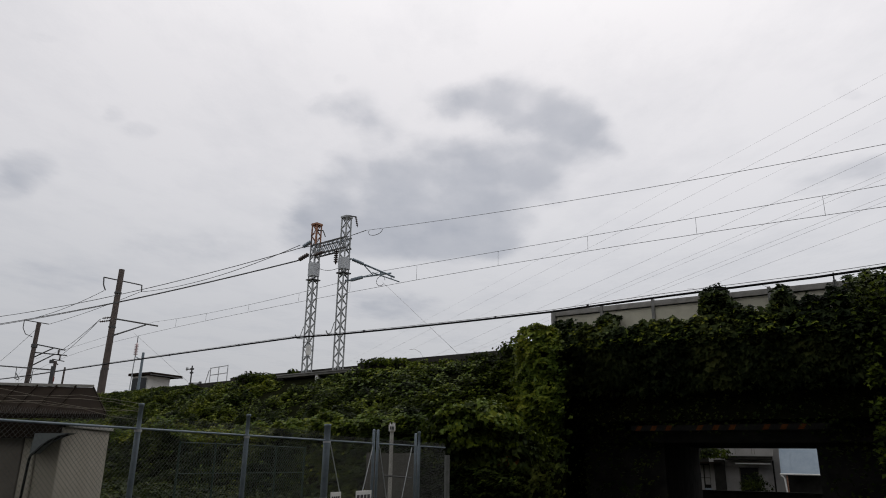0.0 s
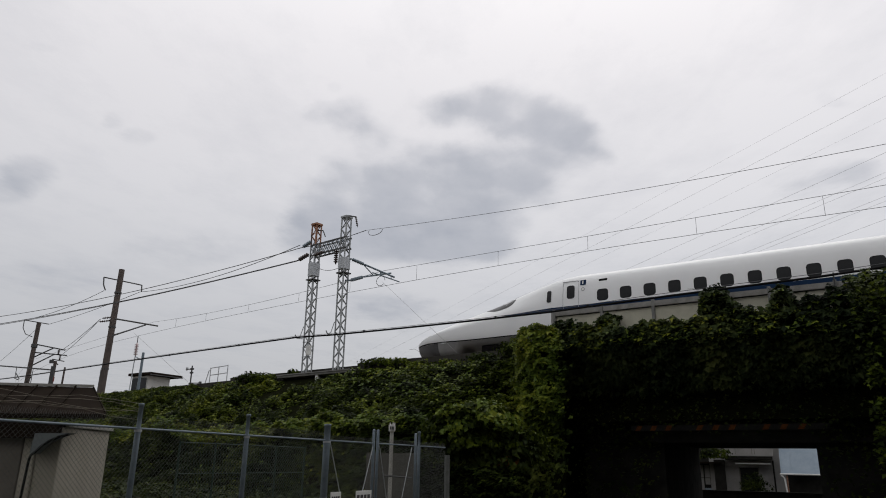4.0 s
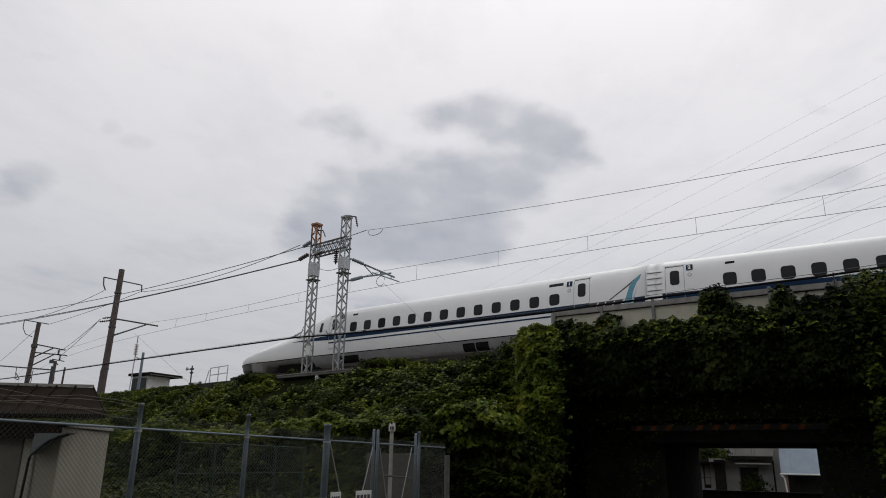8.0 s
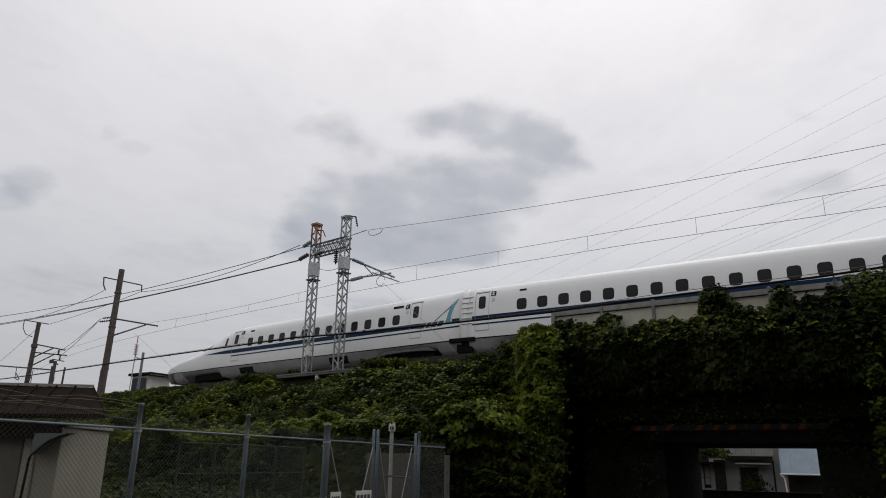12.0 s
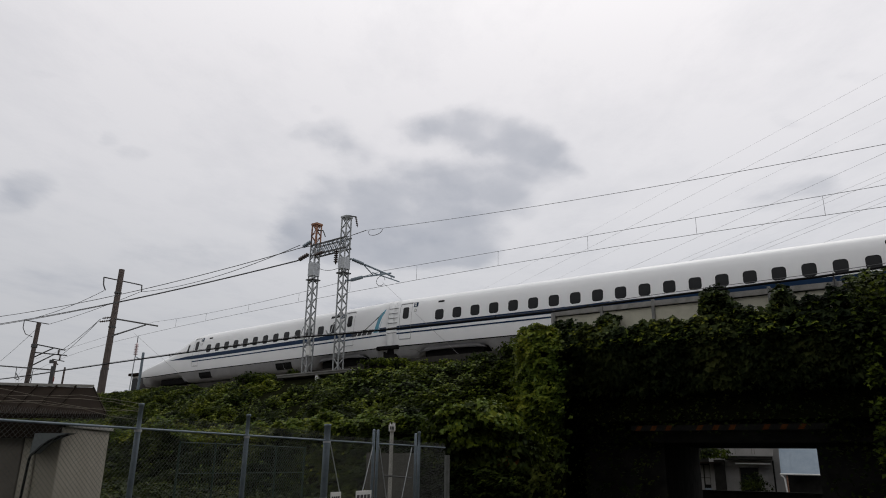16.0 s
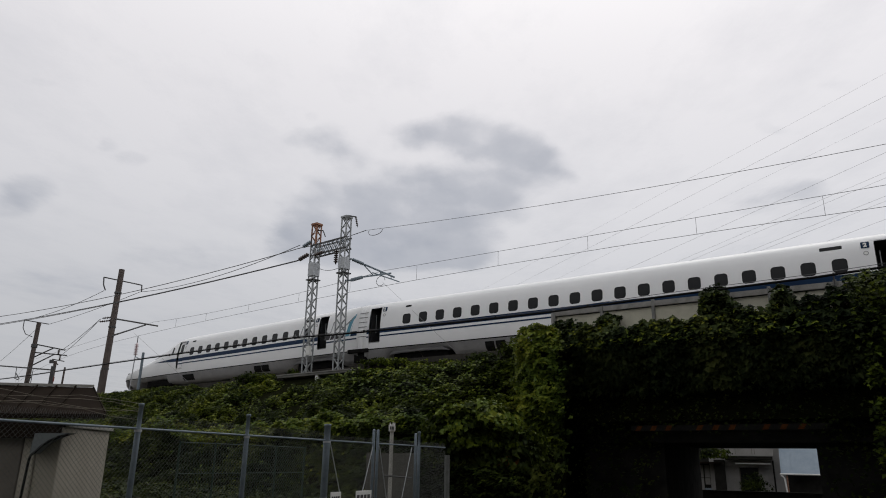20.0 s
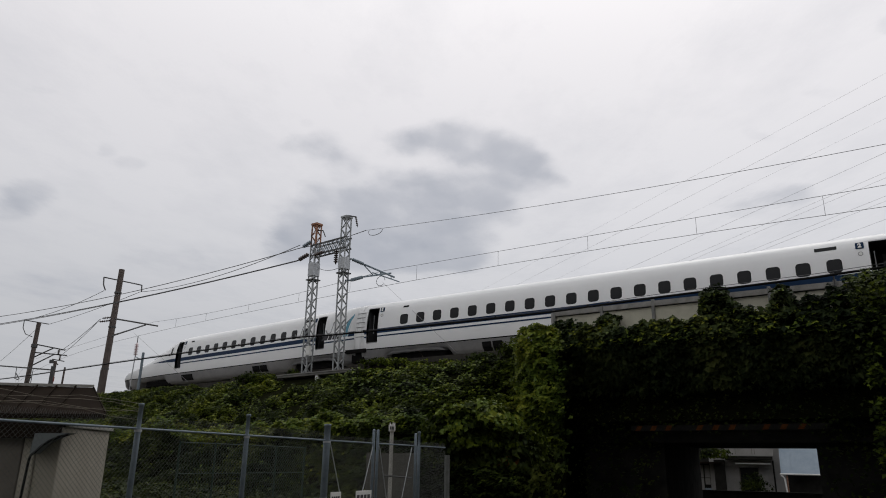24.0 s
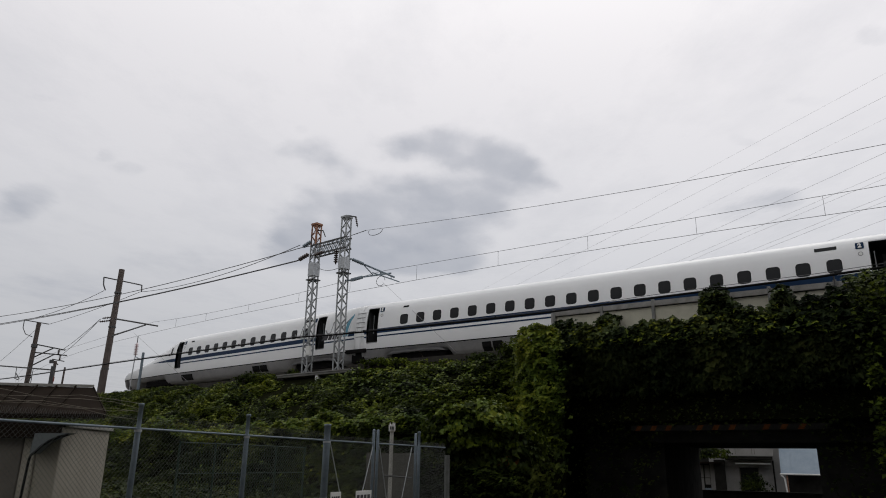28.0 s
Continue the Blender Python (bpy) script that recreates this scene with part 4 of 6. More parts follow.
def body_shell(us, doors):
    bm = bmesh.new()
    rows = []
    for u in us:
        near = [(-section(u, z)[0], section(u, z)[1]) for z in PROFILE_Z]
        far = [(-y, z) for y, z in near[-2::-1]]
        rows.append([bm.verts.new((u, y, z)) for y, z in near + far])
    n = len(PROFILE_Z)
    for i in range(len(us) - 1):
        mid = (us[i] + us[i + 1]) / 2
        hole = any(a < mid < b for a, b in doors)
        for j in range(2 * n - 2):
            zm = (PROFILE_Z[j] + PROFILE_Z[j + 1]) / 2 if j < n - 1 else 9
            if hole and 1.25 < zm < 3.08:
                continue
            bm.faces.new((rows[i][j], rows[i + 1][j], rows[i + 1][j + 1], rows[i][j + 1]))
    bm.faces.new(rows[0])
    bm.faces.new(rows[-1][::-1])
    bm.normal_update()
    return bm


def skirt_shell(us, lift):
    bm = bmesh.new()
    rows = []
    for u in us:
        w, z = section(u, 0.86)
        low = 0.24 if u > -26.4 else 0.24 + 0.40 * ((-26.4 - u) / 0.74) ** 2.5
        for a, b, raised in lift:
            if a <= u <= b:
                low = raised
        k = w / 1.61
        near = [(-1.22 * k, low), (-1.48 * k, low + (z - low) * 0.4), (-w + 0.004, z)]
        rows.append([bm.verts.new((u, y, zz)) for y, zz in near + [(-y, zz) for y, zz in near[::-1]]])
    for a, b in zip(rows, rows[1:]):
        for j in (0, 1, 3, 4):
            bm.faces.new((a[j], b[j], b[j + 1], a[j + 1]))
        bm.faces.new((a[5], b[5], b[0], a[0]))
    bm.faces.new(rows[0])
    bm.faces.new(rows[-1][::-1])
    return bm


def strip(us, low, high, off, keep=lambda u: True):
    """A painted band on both sides of the body."""
    bm = bmesh.new()
    for side in (-1, 1):
        rows = []
        for u in us:
            zs = [low(u), (low(u) + high(u)) / 2, high(u)]
            rows.append([bm.verts.new((u, side * (side_y(u, z) + off), z)) for z in zs])
        for i in range(len(us) - 1):
            if side == 1 or keep((us[i] + us[i + 1]) / 2):
                for j in range(2):
                    f = (rows[i][j], rows[i + 1][j], rows[i + 1][j + 1], rows[i][j + 1])
                    bm.faces.new(f if side == -1 else f[::-1])
    return bm


def rounded(x0, x1, z0, z1, r, n=4):
    pts = []
    for cx, cz, a in ((x1 - r, z1 - r, 0), (x0 + r, z1 - r, 90), (x0 + r, z0 + r, 180), (x1 - r, z0 + r, 270)):
        for i in range(n + 1):
            t = radians(a + 90 * i / n)
            pts.append((cx + r * math.cos(t), cz + r * math.sin(t)))
    return pts


def side_plate(outline, off, depth, shift=0.0):
    """A plate with that outline (u, z) that follows the side's curve, off proud of it."""
    bm = bmesh.new()
    front = [bm.verts.new((x, -(side_y(shift + x, z) + off), z)) for x, z in outline]
    back = [bm.verts.new((x, -(side_y(shift + x, z) + off - depth), z)) for x, z in outline]
    cx, cz = sum(p[0] for p in outline) / len(outline), sum(p[1] for p in outline) / len(outline)
    mid = bm.verts.new((cx, -(side_y(shift + cx, cz) + off), cz))
    n = len(outline)
    for i in range(n):
        j = (i + 1) % n
        bm.faces.new((front[i], mid, front[j]))
        bm.faces.new((front[i], front[j], back[j], back[i]))
    bmesh.ops.recalc_face_normals(bm, faces=bm.faces[:])
    return bm


def digit(text, x, z, size, parent):
    """A white car number on the body side."""
    cu = bpy.data.curves.new("digit", "FONT")
    cu.body = text
    cu.size = size
    cu.align_x, cu.align_y = "CENTER", "CENTER"
    cu.extrude = 0.003
    cu.offset = 0.013
    tmp = new("digit_outline", cu)
    bpy.context.view_layer.update()
    me = bpy.data.meshes.new_from_object(tmp.evaluated_get(bpy.context.evaluated_depsgraph_get()))
    bpy.data.objects.remove(tmp)
    me.materials.clear()
    mid = [(min(v.co[k] for v in me.vertices) + max(v.co[k] for v in me.vertices)) / 2 for k in (0, 1)]
    me.transform(Matrix.Translation((-mid[0], -mid[1], 0)))
    ob = part("number", me, "white", parent)
    slope = math.degrees(math.atan2(side_y(x, z - 0.1) - side_y(x, z + 0.1), 0.2))
    ob.matrix_basis = pose(x, -(side_y(x, z) + 0.042), z, 90 - slope, 0, 0)
    return ob


WINDOW = mesh_of(side_plate(rounded(-0.235, 0.235, 2.06, 2.55, 0.12), 0.006, 0.03), "window")
WINDOW.materials.append(M["train_glass"])
RIM = mesh_of(side_plate(rounded(-0.255, 0.255, 2.04, 2.57, 0.135), 0.003, 0.03), "window_rim")
RIM.materials.append(M["seam"])


def door_panel(shift):
    """A door leaf that follows the side's curve, with rounded corners."""
    bm = bmesh.new()
    zs = [1.253, 1.275, 1.32, 1.5, 1.7, 1.9, 2.1, 2.3, 2.5, 2.7, 2.85, 2.96, 3.03, 3.062, 3.077]
    inset = {0: 0.06, 1: 0.02, 12: 0.008, 13: 0.025, 14: 0.07}
    rows = []
    for k, z in enumerate(zs):
        d = 0.003 + inset.get(k, 0)
        rows.append([bm.verts.new((x, -(side_y(shift + x, z) - off), z)) for x, off in ((d, 0.05), (d, 0.004), (0.37, 0.004), (0.74 - d, 0.004), (0.74 - d, 0.05))])
    for a, b in zip(rows, rows[1:]):
        for j in range(4):
            bm.faces.new((a[j], a[j + 1], b[j + 1], b[j]))
    return bm


DOOR = mesh_of(door_panel(0.0), "door")
DOOR.materials.append(M["white_paint"])
DOOR_GLASS = mesh_of(side_plate(rounded(0.185, 0.555, 2.28, 2.90, 0.11), 0.008, 0.03), "door_window")
DOOR_GLASS.materials.append(M["train_glass"])
sliding = []


def add_windows(car, first, pitch, count):
    for i in range(count):
        win = part("window", WINDOW, None, car)
        win.location.x = first + i * pitch
        part("window_rim", RIM, None, win)


def add_door(car, u):
    near_cab = u < -17
    panel = door_panel(u) if near_cab else DOOR
    d = part("door", panel, "white_paint" if near_cab else None, car, "flush white sliding door with a small window")
    d.location.x = u
    part("door_window", DOOR_GLASS, None, d)
    for name, z0, z1 in (("stripe", 1.71, 1.95), ("thin_stripe", 1.51, 1.585)):
        bm = side_plate([(0.014, z0), (0.726, z0), (0.726, z1), (0.014, z1)], 0.003, 0.01, u if near_cab else 0.0)
        part(name, bm, "blue_paint", d)
    sliding.append((d, u))
    bm = bmesh.new()
    x0, x1, y0, y1, z0, z1 = u - 0.02, u + 0.78, -1.5, 0.2, 1.22, 3.12
    v = [bm.verts.new(p) for p in ((x0, y0, z0), (x1, y0, z0), (x1, y1, z0), (x0, y1, z0), (x0, y0, z1), (x1, y0, z1), (x1, y1, z1), (x0, y1, z1))]
    for f in ((0, 1, 2, 3), (4, 7, 6, 5), (3, 2, 6, 7), (0, 3, 7, 4), (1, 5, 6, 2)):
        bm.faces.new([v[k] for k in f])
    lobby = part("vestibule", bm, "inside", car, "dark vestibule behind the sliding door")
    part("inner_door", cube(u + 0.34, u + 0.62, 0.12, 0.18, 1.26, 3.0, 0.01), "skirt", lobby)
    part("grab_rail", rod(bmesh.new(), (u + 0.13, -1.25, 1.8), (u + 0.13, -1.25, 2.8), 0.02, 6), "galv", lobby)
    for x0, x1, z0, z1 in ((u - 0.013, u - 0.001, 1.26, 3.03), (u + 0.741, u + 0.753, 1.26, 3.03), (u + 0.03, u + 0.71, 3.082, 3.096), (u + 0.03, u + 0.71, 1.236, 1.249)):
        bm = bmesh.new()
        n = 12 if z1 - z0 > 1 else 1
        rows = [[bm.verts.new((x, -(side_y(x, z0 + (z1 - z0) * i / n) + 0.003), z0 + (z1 - z0) * i / n)) for x in (x0, x1)] for i in range(n + 1)]
        for a, b in zip(rows, rows[1:]):
            bm.faces.new((a[0], a[1], b[1], b[0]))
        part("door_seam", bm, "seam_grey", car)
    if near_cab:
        return
    part("door_gap", side_plate([(u, 3.08), (u + 0.74, 3.08), (u + 0.74, 3.105), (u, 3.105)], 0.004, 0.02), "seam", car)
    part("step", side_plate([(u + 0.02, 1.21), (u + 0.72, 1.21), (u + 0.72, 1.25), (u + 0.02, 1.25)], 0.012, 0.05), "galv", car)
    part("rain_gutter", side_plate([(u - 0.1, 3.15), (u + 0.84, 3.15), (u + 0.84, 3.17), (u - 0.1, 3.17)], 0.012, 0.03), "white_paint", car)


def add_bogie(car, u, cover_paint="fairing"):
    bogie = part("bogie", cube(u - 1.75, u + 1.75, -1.3, 1.3, 0.18, 0.60, 0.06), "under", car, "dark steel bogie under raised skirt")
    for x in (-1.25, 1.25):
        for y in (-0.75, 0.75):
            part("wheel", spin(bmesh.new(), [(0.43, -0.06), (0.43, 0.06), (0.39, 0.065)], Matrix.Translation((u + x, y, 0.43)) @ Euler((radians(90), 0, 0)).to_matrix().to_4x4(), 20), "rail", bogie)
    if not cover_paint:
        return bogie
    cover = part("bogie_cover", side_plate([(u - 1.9, 0.52), (u - 1.4, 0.60), (u + 1.4, 0.60), (u + 1.9, 0.52), (u + 1.45, 0.72), (u - 1.45, 0.72)], 0.03, 0.2), cover_paint, car, "curved bogie fairing")
    return cover


def plate_number(car, text, u0, u1, z0, z1):
    p = part("number_plate", side_plate(rounded(u0, u1, z0, z1, 0.02, 2), 0.022, 0.04), "blue_paint", car)
    digit(text, (u0 + u1) / 2, (z0 + z1) / 2, (z1 - z0) * 0.92, p)
    c, r = (u0 + u1) / 2, 0.085
    ring = [(c + r * math.cos(a * math.pi / 8), z0 - 0.2 + r * math.sin(a * math.pi / 8)) for a in range(16)]
    sign = part("round_sign", side_plate(ring, 0.008, 0.02), "skirt", car)
    ring = [(c + 0.7 * r * math.cos(a * math.pi / 8), z0 - 0.2 + 0.7 * r * math.sin(a * math.pi / 8)) for a in range(16)]
    part("sign_face", side_plate(ring, 0.012, 0.02), "white", sign)


def train_car(name, label, us, doors, lift):
    car = thing(name, Matrix(), label, "train car", "cars of the train")
    part("body", body_shell(us, doors), "white_paint", car, smooth=True)
    edges = [e for a, b, raised in lift for e in (a - 0.35, a, b, b + 0.35)]
    rows = sorted(set(us) | set(e for e in edges if us[0] < e < us[-1]))
    part("skirt", skirt_shell([u for u in rows if u > -25.5], lift), "skirt", car, "grey lower skirt", smooth=True)
    if us[0] < -26:
        part("nose_cover", skirt_shell([u for u in rows if u < -25.3], lift), "nose_grey", car, "dark grey coupler cover under the nose", smooth=True)
    return car


# leading car
d1 = [(-18.58, -17.84), (-3.42, -2.68)]
us = sorted(set(NOSE_U + [-18.58, -17.84, -16, -12, -8, -5, -3.42, -2.68, -1.0, -0.2]))
lead = train_car("lead_car", "white bullet train lead car with blue stripes and long nose", us, d1, [(-24.1, -20.0, 0.60), (-5.6, -1.9, 0.62)])
fine = [-21.6 + 0.2 * i for i in range(19)] + [-17.84, -14, -10, -6, -3.42, -2.68, -0.2]
fine = sorted(set(fine + [-18.58, -2.85, -0.70]))
shut = lambda u: not any(a < u < b for a, b in d1)
part("blue_stripe", strip(fine, lambda u: 1.71 + 0.11 * max(0, min(1, (-18.6 - u) / 3.0)), lambda u: 1.95 - 0.12 * max(0, min(1, (-19.2 - u) / 2.4)), 0.005, lambda u: shut(u) and not -2.85 < u < -0.70), "blue_paint", lead, "dark blue waist stripe")
part("thin_stripe", strip([u for u in fine if u > -18.3], lambda u: 1.51, lambda u: 1.585, 0.005, shut), "blue_paint", lead, "thin dark blue stripe")
part("body_seam", strip(us[1:], lambda u: np.interp(u, NOSE_U, NOSE_LINE) + 0.002, lambda u: np.interp(u, NOSE_U, NOSE_LINE) + 0.055, 0.006), "seam", lead)
add_windows(lead, -16.73, 1.0286, 13)
for u in (-18.58, -3.42):
    add_door(lead, u)
add_bogie(lead, -21.25, "")
add_bogie(lead, -3.75)
part("cab_window", side_plate(rounded(-19.375, -19.165, 2.22, 2.78, 0.07), 0.022, 0.05), "train_glass", lead, "narrow dark cab side window")
us_w = [-23.15 + 0.1055 * i for i in range(20)]
for side in (-1, 1):
    bm = bmesh.new()
    rows = []
    for u in us_w:
        k = (u + 23.15) / 2.0045
        top = np.interp(u, NOSE_U, NOSE_TOP)
        line = np.interp(u, NOSE_U, NOSE_LINE)
        high = line + (top - line) * 0.985
        low = high - 0.54 * math.sin(min(k, 0.8) / 0.8 * math.pi / 2)
        if k > 0.8:
            mid, round_off = (low + high) / 2, math.sqrt(max(0.0, 1 - ((k - 0.8) / 0.2) ** 2))
            low, high = mid + (low - mid) * round_off, mid + (high - mid) * round_off
        rows.append([bm.verts.new((u, side * (side_y(u, low + (high - low) * j / 4) + 0.012), low + (high - low) * j / 4)) for j in range(5)])
    for a, b in zip(rows, rows[1:]):
        for j in range(4):
            f = (a[j], b[j], b[j + 1], a[j + 1])
            bm.faces.new(f if side == -1 else f[::-1])
    part("headlight", bm, "lens", lead, "long smoked glass headlight")
plate_number(lead, "1", -17.76, -17.50, 2.86, 3.10)
plate_number(lead, "1", -3.78, -3.52, 2.84, 3.08)
part("vent_slot", side_plate(rounded(-16.90, -16.52, 2.95, 3.05, 0.02, 2), 0.006, 0.03), "seam", lead)
part("destination_display", side_plate(rounded(-4.68, -3.96, 2.93, 3.07, 0.02, 2), 0.006, 0.03), "train_glass", lead, "dark destination display")
# emblem in its colours, as plain shapes: slanted bars and a light blue sweep
for x, w in ((-2.90, 0.05), (-2.80, 0.36), (-2.37, 0.28), (-2.02, 0.33), (-1.62, 0.33)):
    part("emblem_bar", side_plate([(x, 1.68), (x + w, 1.68), (x + w + 0.14, 1.93), (x + 0.14, 1.93)], 0.010, 0.02), "ink", lead)
part("emblem_sweep", side_plate([(-1.12, 1.74), (-0.82, 1.74), (-0.36, 2.86), (-0.34, 2.95), (-0.40, 2.93), (-0.84, 2.50)], 0.012, 0.02), "sky_blue_paint", lead, "light blue emblem sweep")
part("emblem_fade", side_plate([(-0.82, 1.74), (-0.70, 1.74), (-0.34, 2.92), (-0.36, 2.86)], 0.011, 0.02), "pale_blue_paint", lead, "pale blue edge of the emblem")
part("emblem_line", side_plate([(-1.80, 1.96), (-1.72, 1.96), (-0.84, 2.52), (-0.52, 2.83)], 0.010, 0.02), "ink", lead)
for u0, u1 in ((-17.7, -16.35), (-9.45, -8.78), (-8.7, -8.0)):
    part("vent_panel", side_plate([(u0, 0.36), (u1, 0.36), (u1, 0.49), (u1, 0.74), (u0, 0.74), (u0, 0.49)], 0.035, 0.06), "seam", lead, "dark louvred underfloor vent")
part("marker", side_plate([(-25.2, 0.80), (-24.9, 0.80), (-24.9, 0.86), (-25.2, 0.86)], 0.02, 0.04), "galv", lead)
part("hatch_line", side_plate([(-18.62, 1.18), (-17.8, 1.18), (-17.8, 1.20), (-18.62, 1.20)], 0.006, 0.02), "skirt", lead)

# second car
d2 = [(0.58, 1.32), (23.98, 24.72)]
us = [0.2, 0.58, 1.32, 4, 8, 12, 16, 20, 23.98, 24.72, 24.9]
second = train_car("second_car", "white bullet train car with blue stripes and open doors", us, d2, [(1.9, 5.6, 0.62), (19.4, 23.1, 0.62)])
us_l = [0.42, 0.58, 1.32, 2, 5.6, 8, 12, 16, 20, 23.98, 24.72, 24.9]
shut2 = lambda u: not any(a < u < b for a, b in d2)
part("blue_stripe", strip(us_l, lambda u: 1.71, lambda u: 1.95, 0.005, shut2), "blue_paint", second, "dark blue waist stripe")
part("thin_stripe", strip(us_l, lambda u: 1.51, lambda u: 1.585, 0.005, shut2), "blue_paint", second, "thin dark blue stripe")
part("body_seam", strip(us_l, lambda u: 0.862, lambda u: 0.915, 0.006), "seam", second)
add_windows(second, 3.058, 1.04, 20)
for u in (0.58, 23.98):
    add_door(second, u)
for u in (3.75, 21.25):
    add_bogie(second, u)
plate_number(second, "2", 1.42, 1.68, 2.86, 3.10)
plate_number(second, "2", 23.56, 23.83, 2.86, 3.11)
part("vent_slot", side_plate(rounded(2.92, 3.28, 2.94, 3.04, 0.02, 2), 0.006, 0.03), "seam", second)
part("destination_display", side_plate(rounded(22.22, 22.96, 2.95, 3.09, 0.02, 2), 0.006, 0.03), "train_glass", second, "dark destination display")
for u0, u1 in ((7.72, 8.2), (8.3, 8.8), (14.4, 15.0), (15.1, 15.6)):
    part("vent_panel", side_plate([(u0, 0.32), (u1, 0.32), (u1, 0.49), (u1, 0.74), (u0, 0.74), (u0, 0.49)], 0.035, 0.06), "seam", second, "dark louvred underfloor vent")
part("roof_hatch", cube(10.5, 11.3, -0.5, 0.5, 3.52, 3.58, 0.02), "white_paint", second)
# corrugated hood over the joint
hood = part("joint_hood", body_shell([-0.2, 0.2], []), "white_paint", second, "ribbed white hood between the cars", smooth=True)
for k in range(6):
    z = 1.62 + 0.26 * k
    part("rib", side_plate([(-0.17, z), (0.42, z), (0.42, z + 0.05), (-0.17, z + 0.05)], 0.035, 0.05), "white_paint", hood)
    # grey strip under each rib paints the rib's shadow
    part("rib_gap", side_plate([(-0.17, z - 0.03), (0.42, z - 0.03), (0.42, z - 0.004), (-0.17, z - 0.004)], 0.008, 0.03), "fairing", hood)
part("coupler", cube(-0.9, 0.55, -1.66, 1.66, 0.76, 0.97, 0.03), "under", second, "dark coupling and steps below the joint")
part("coupler_box", cube(-0.55, 0.35, -1.5, 1.5, 0.26, 0.76, 0.04), "under", second)

# ---- chain-link fence along the lane ----
F0, FD = Vector((-3.6256, 8.703, 0)), Vector((0.8488, 1.811, 0))
fdir = FD.normalized()
fnorm = Vector((fdir.y, -fdir.x, 0))
RAIL_Z = 1.94


def on_fence(i):
    return F0 + FD * i


def chain_link(p, q, z0, z1, parent):
    """A panel of diamond mesh: many thin crossed wires."""
    length, h = (q - p).length, z1 - z0
    d = (q - p).normalized()
    step, r = 0.058, 0.0016
    verts, faces = [], []

    def stick(a, b, off):
        k = len(verts)
        t = (b - a).normalized()
        side = t.cross(fnorm).normalized()
        for c in (a, b):
            for w in (side * r, (-0.5 * side + 0.87 * fnorm) * r, (-0.5 * side - 0.87 * fnorm) * r):
                verts.append(tuple(c + w + fnorm * off))
        for j in range(3):
            faces.append((k + j, k + (j + 1) % 3, k + 3 + (j + 1) % 3, k + 3 + j))

    n = int((length + h) / step)
    for i in range(n):
        x = i * step - h
        for flip in (False, True):
            t0, t1 = max(0.0, -x), min(h, length - x)
            if t1 - t0 < 0.02:
                continue
            za, zb = (z0 + t0, z0 + t1) if not flip else (z1 - t0, z1 - t1)
            stick(p + d * (x + t0) + Vector((0, 0, za)), p + d * (x + t1) + Vector((0, 0, zb)), 0.003 if flip else -0.003)
    # twisted wire ends along the top
    m = int(length / step)
    for i in range(m):
        a = p + d * (i + 0.5) * step + Vector((0, 0, z1))
        stick(a - d * 0.02, a + d * 0.02 + Vector((0, 0, 0.075)), 0.0)
        stick(a + d * 0.02, a - d * 0.02 + Vector((0, 0, 0.075)), 0.004)
        stick(a - d * 0.029, a - d * 0.024 + Vector((0, 0, 0.06)), 0.002)
        stick(a - d * step * 0.5, a + d * step * 0.5 + Vector((0, 0, 0.004)), 0.0)
    me = bpy.data.meshes.new("chain_link")
    me.from_pydata(verts, [], faces)
    ob = part("chain_link", me, "fence_wire", parent, "thin diamond wire mesh")
    ob["kind"] = "stuff"
    return ob


fence = thing("chain_link_fence", Matrix(), "galvanised chain-link fence with blue-grey steel posts", "fence")
post_mesh = mesh_of(spin(bmesh.new(), [(0.034, 0), (0.034, 1.93), (0.027, 1.95), (0.027, 2.20), (0.033, 2.205), (0.033, 2.235), (0.027, 2.24)], n=14), "post", True)
stout_post = mesh_of(spin(bmesh.new(), [(0.058, 0), (0.058, 1.93), (0.054, 1.95), (0.054, 2.17), (0.060, 2.175), (0.060, 2.205), (0.054, 2.21)], n=14), "post", True)
stout_post.materials.append(M["galv_blue"])
post_mesh.materials.append(M["galv_blue"])
POSTS = (-2, -1, -0.018, 0.969, 1.998)
for i in POSTS:
    ob = part("post", stout_post if i > 1.5 else post_mesh, None, fence)
    ob.location = on_fence(i)
    for zz in (0.985, 1.9):
        p = on_fence(i)
        part("clamp", spin(bmesh.new(), [(0.044 if i < 1.5 else 0.067, zz), (0.044 if i < 1.5 else 0.067, zz + 0.03)], Matrix.Translation(p), 12), "galv", fence)
for i, k in zip(POSTS, POSTS[1:]):
    part("top_rail", rod(bmesh.new(), on_fence(i) + Vector((0, 0, RAIL_Z)), on_fence(k) + Vector((0, 0, RAIL_Z)), 0.014, 8), "galv_blue", fence)
    part("tension_wire", rod(bmesh.new(), on_fence(i) + Vector((0, 0, 1.0)), on_fence(k) + Vector((0, 0, 1.0)), 0.009, 5), "galv_blue", fence)
    chain_link(on_fence(i), on_fence(k), 0.03, RAIL_Z + 0.07, fence)
for k, (za, zb) in enumerate(((2.06, 2.02), (2.2, 2.08), (2.02, 2.16), (2.12, 1.96), (1.98, 2.05))):
    a, b = on_fence(-2) + Vector((0, 0, za + 0.12)), on_fence(0.0) + Vector((0, 0, zb + 0.1))
    tagged(part("barbed_wire", tube([a.lerp(b, j / 9) + Vector((0, 0, 0.03 * math.sin(j * 1.7 + k))) for j in range(10)], 0.0024, 5), "dry_vine"), "thin rusty tan barbed wire strand above the fence", "barbed wire", "barbed wire strands")

gate = thing("chain_link_gate", Matrix(), "double-leaf chain-link gate with braced steel frame", "gate")
GATE = [(2.0, 2.785), (2.86, 3.65), (3.74, 4.42)]
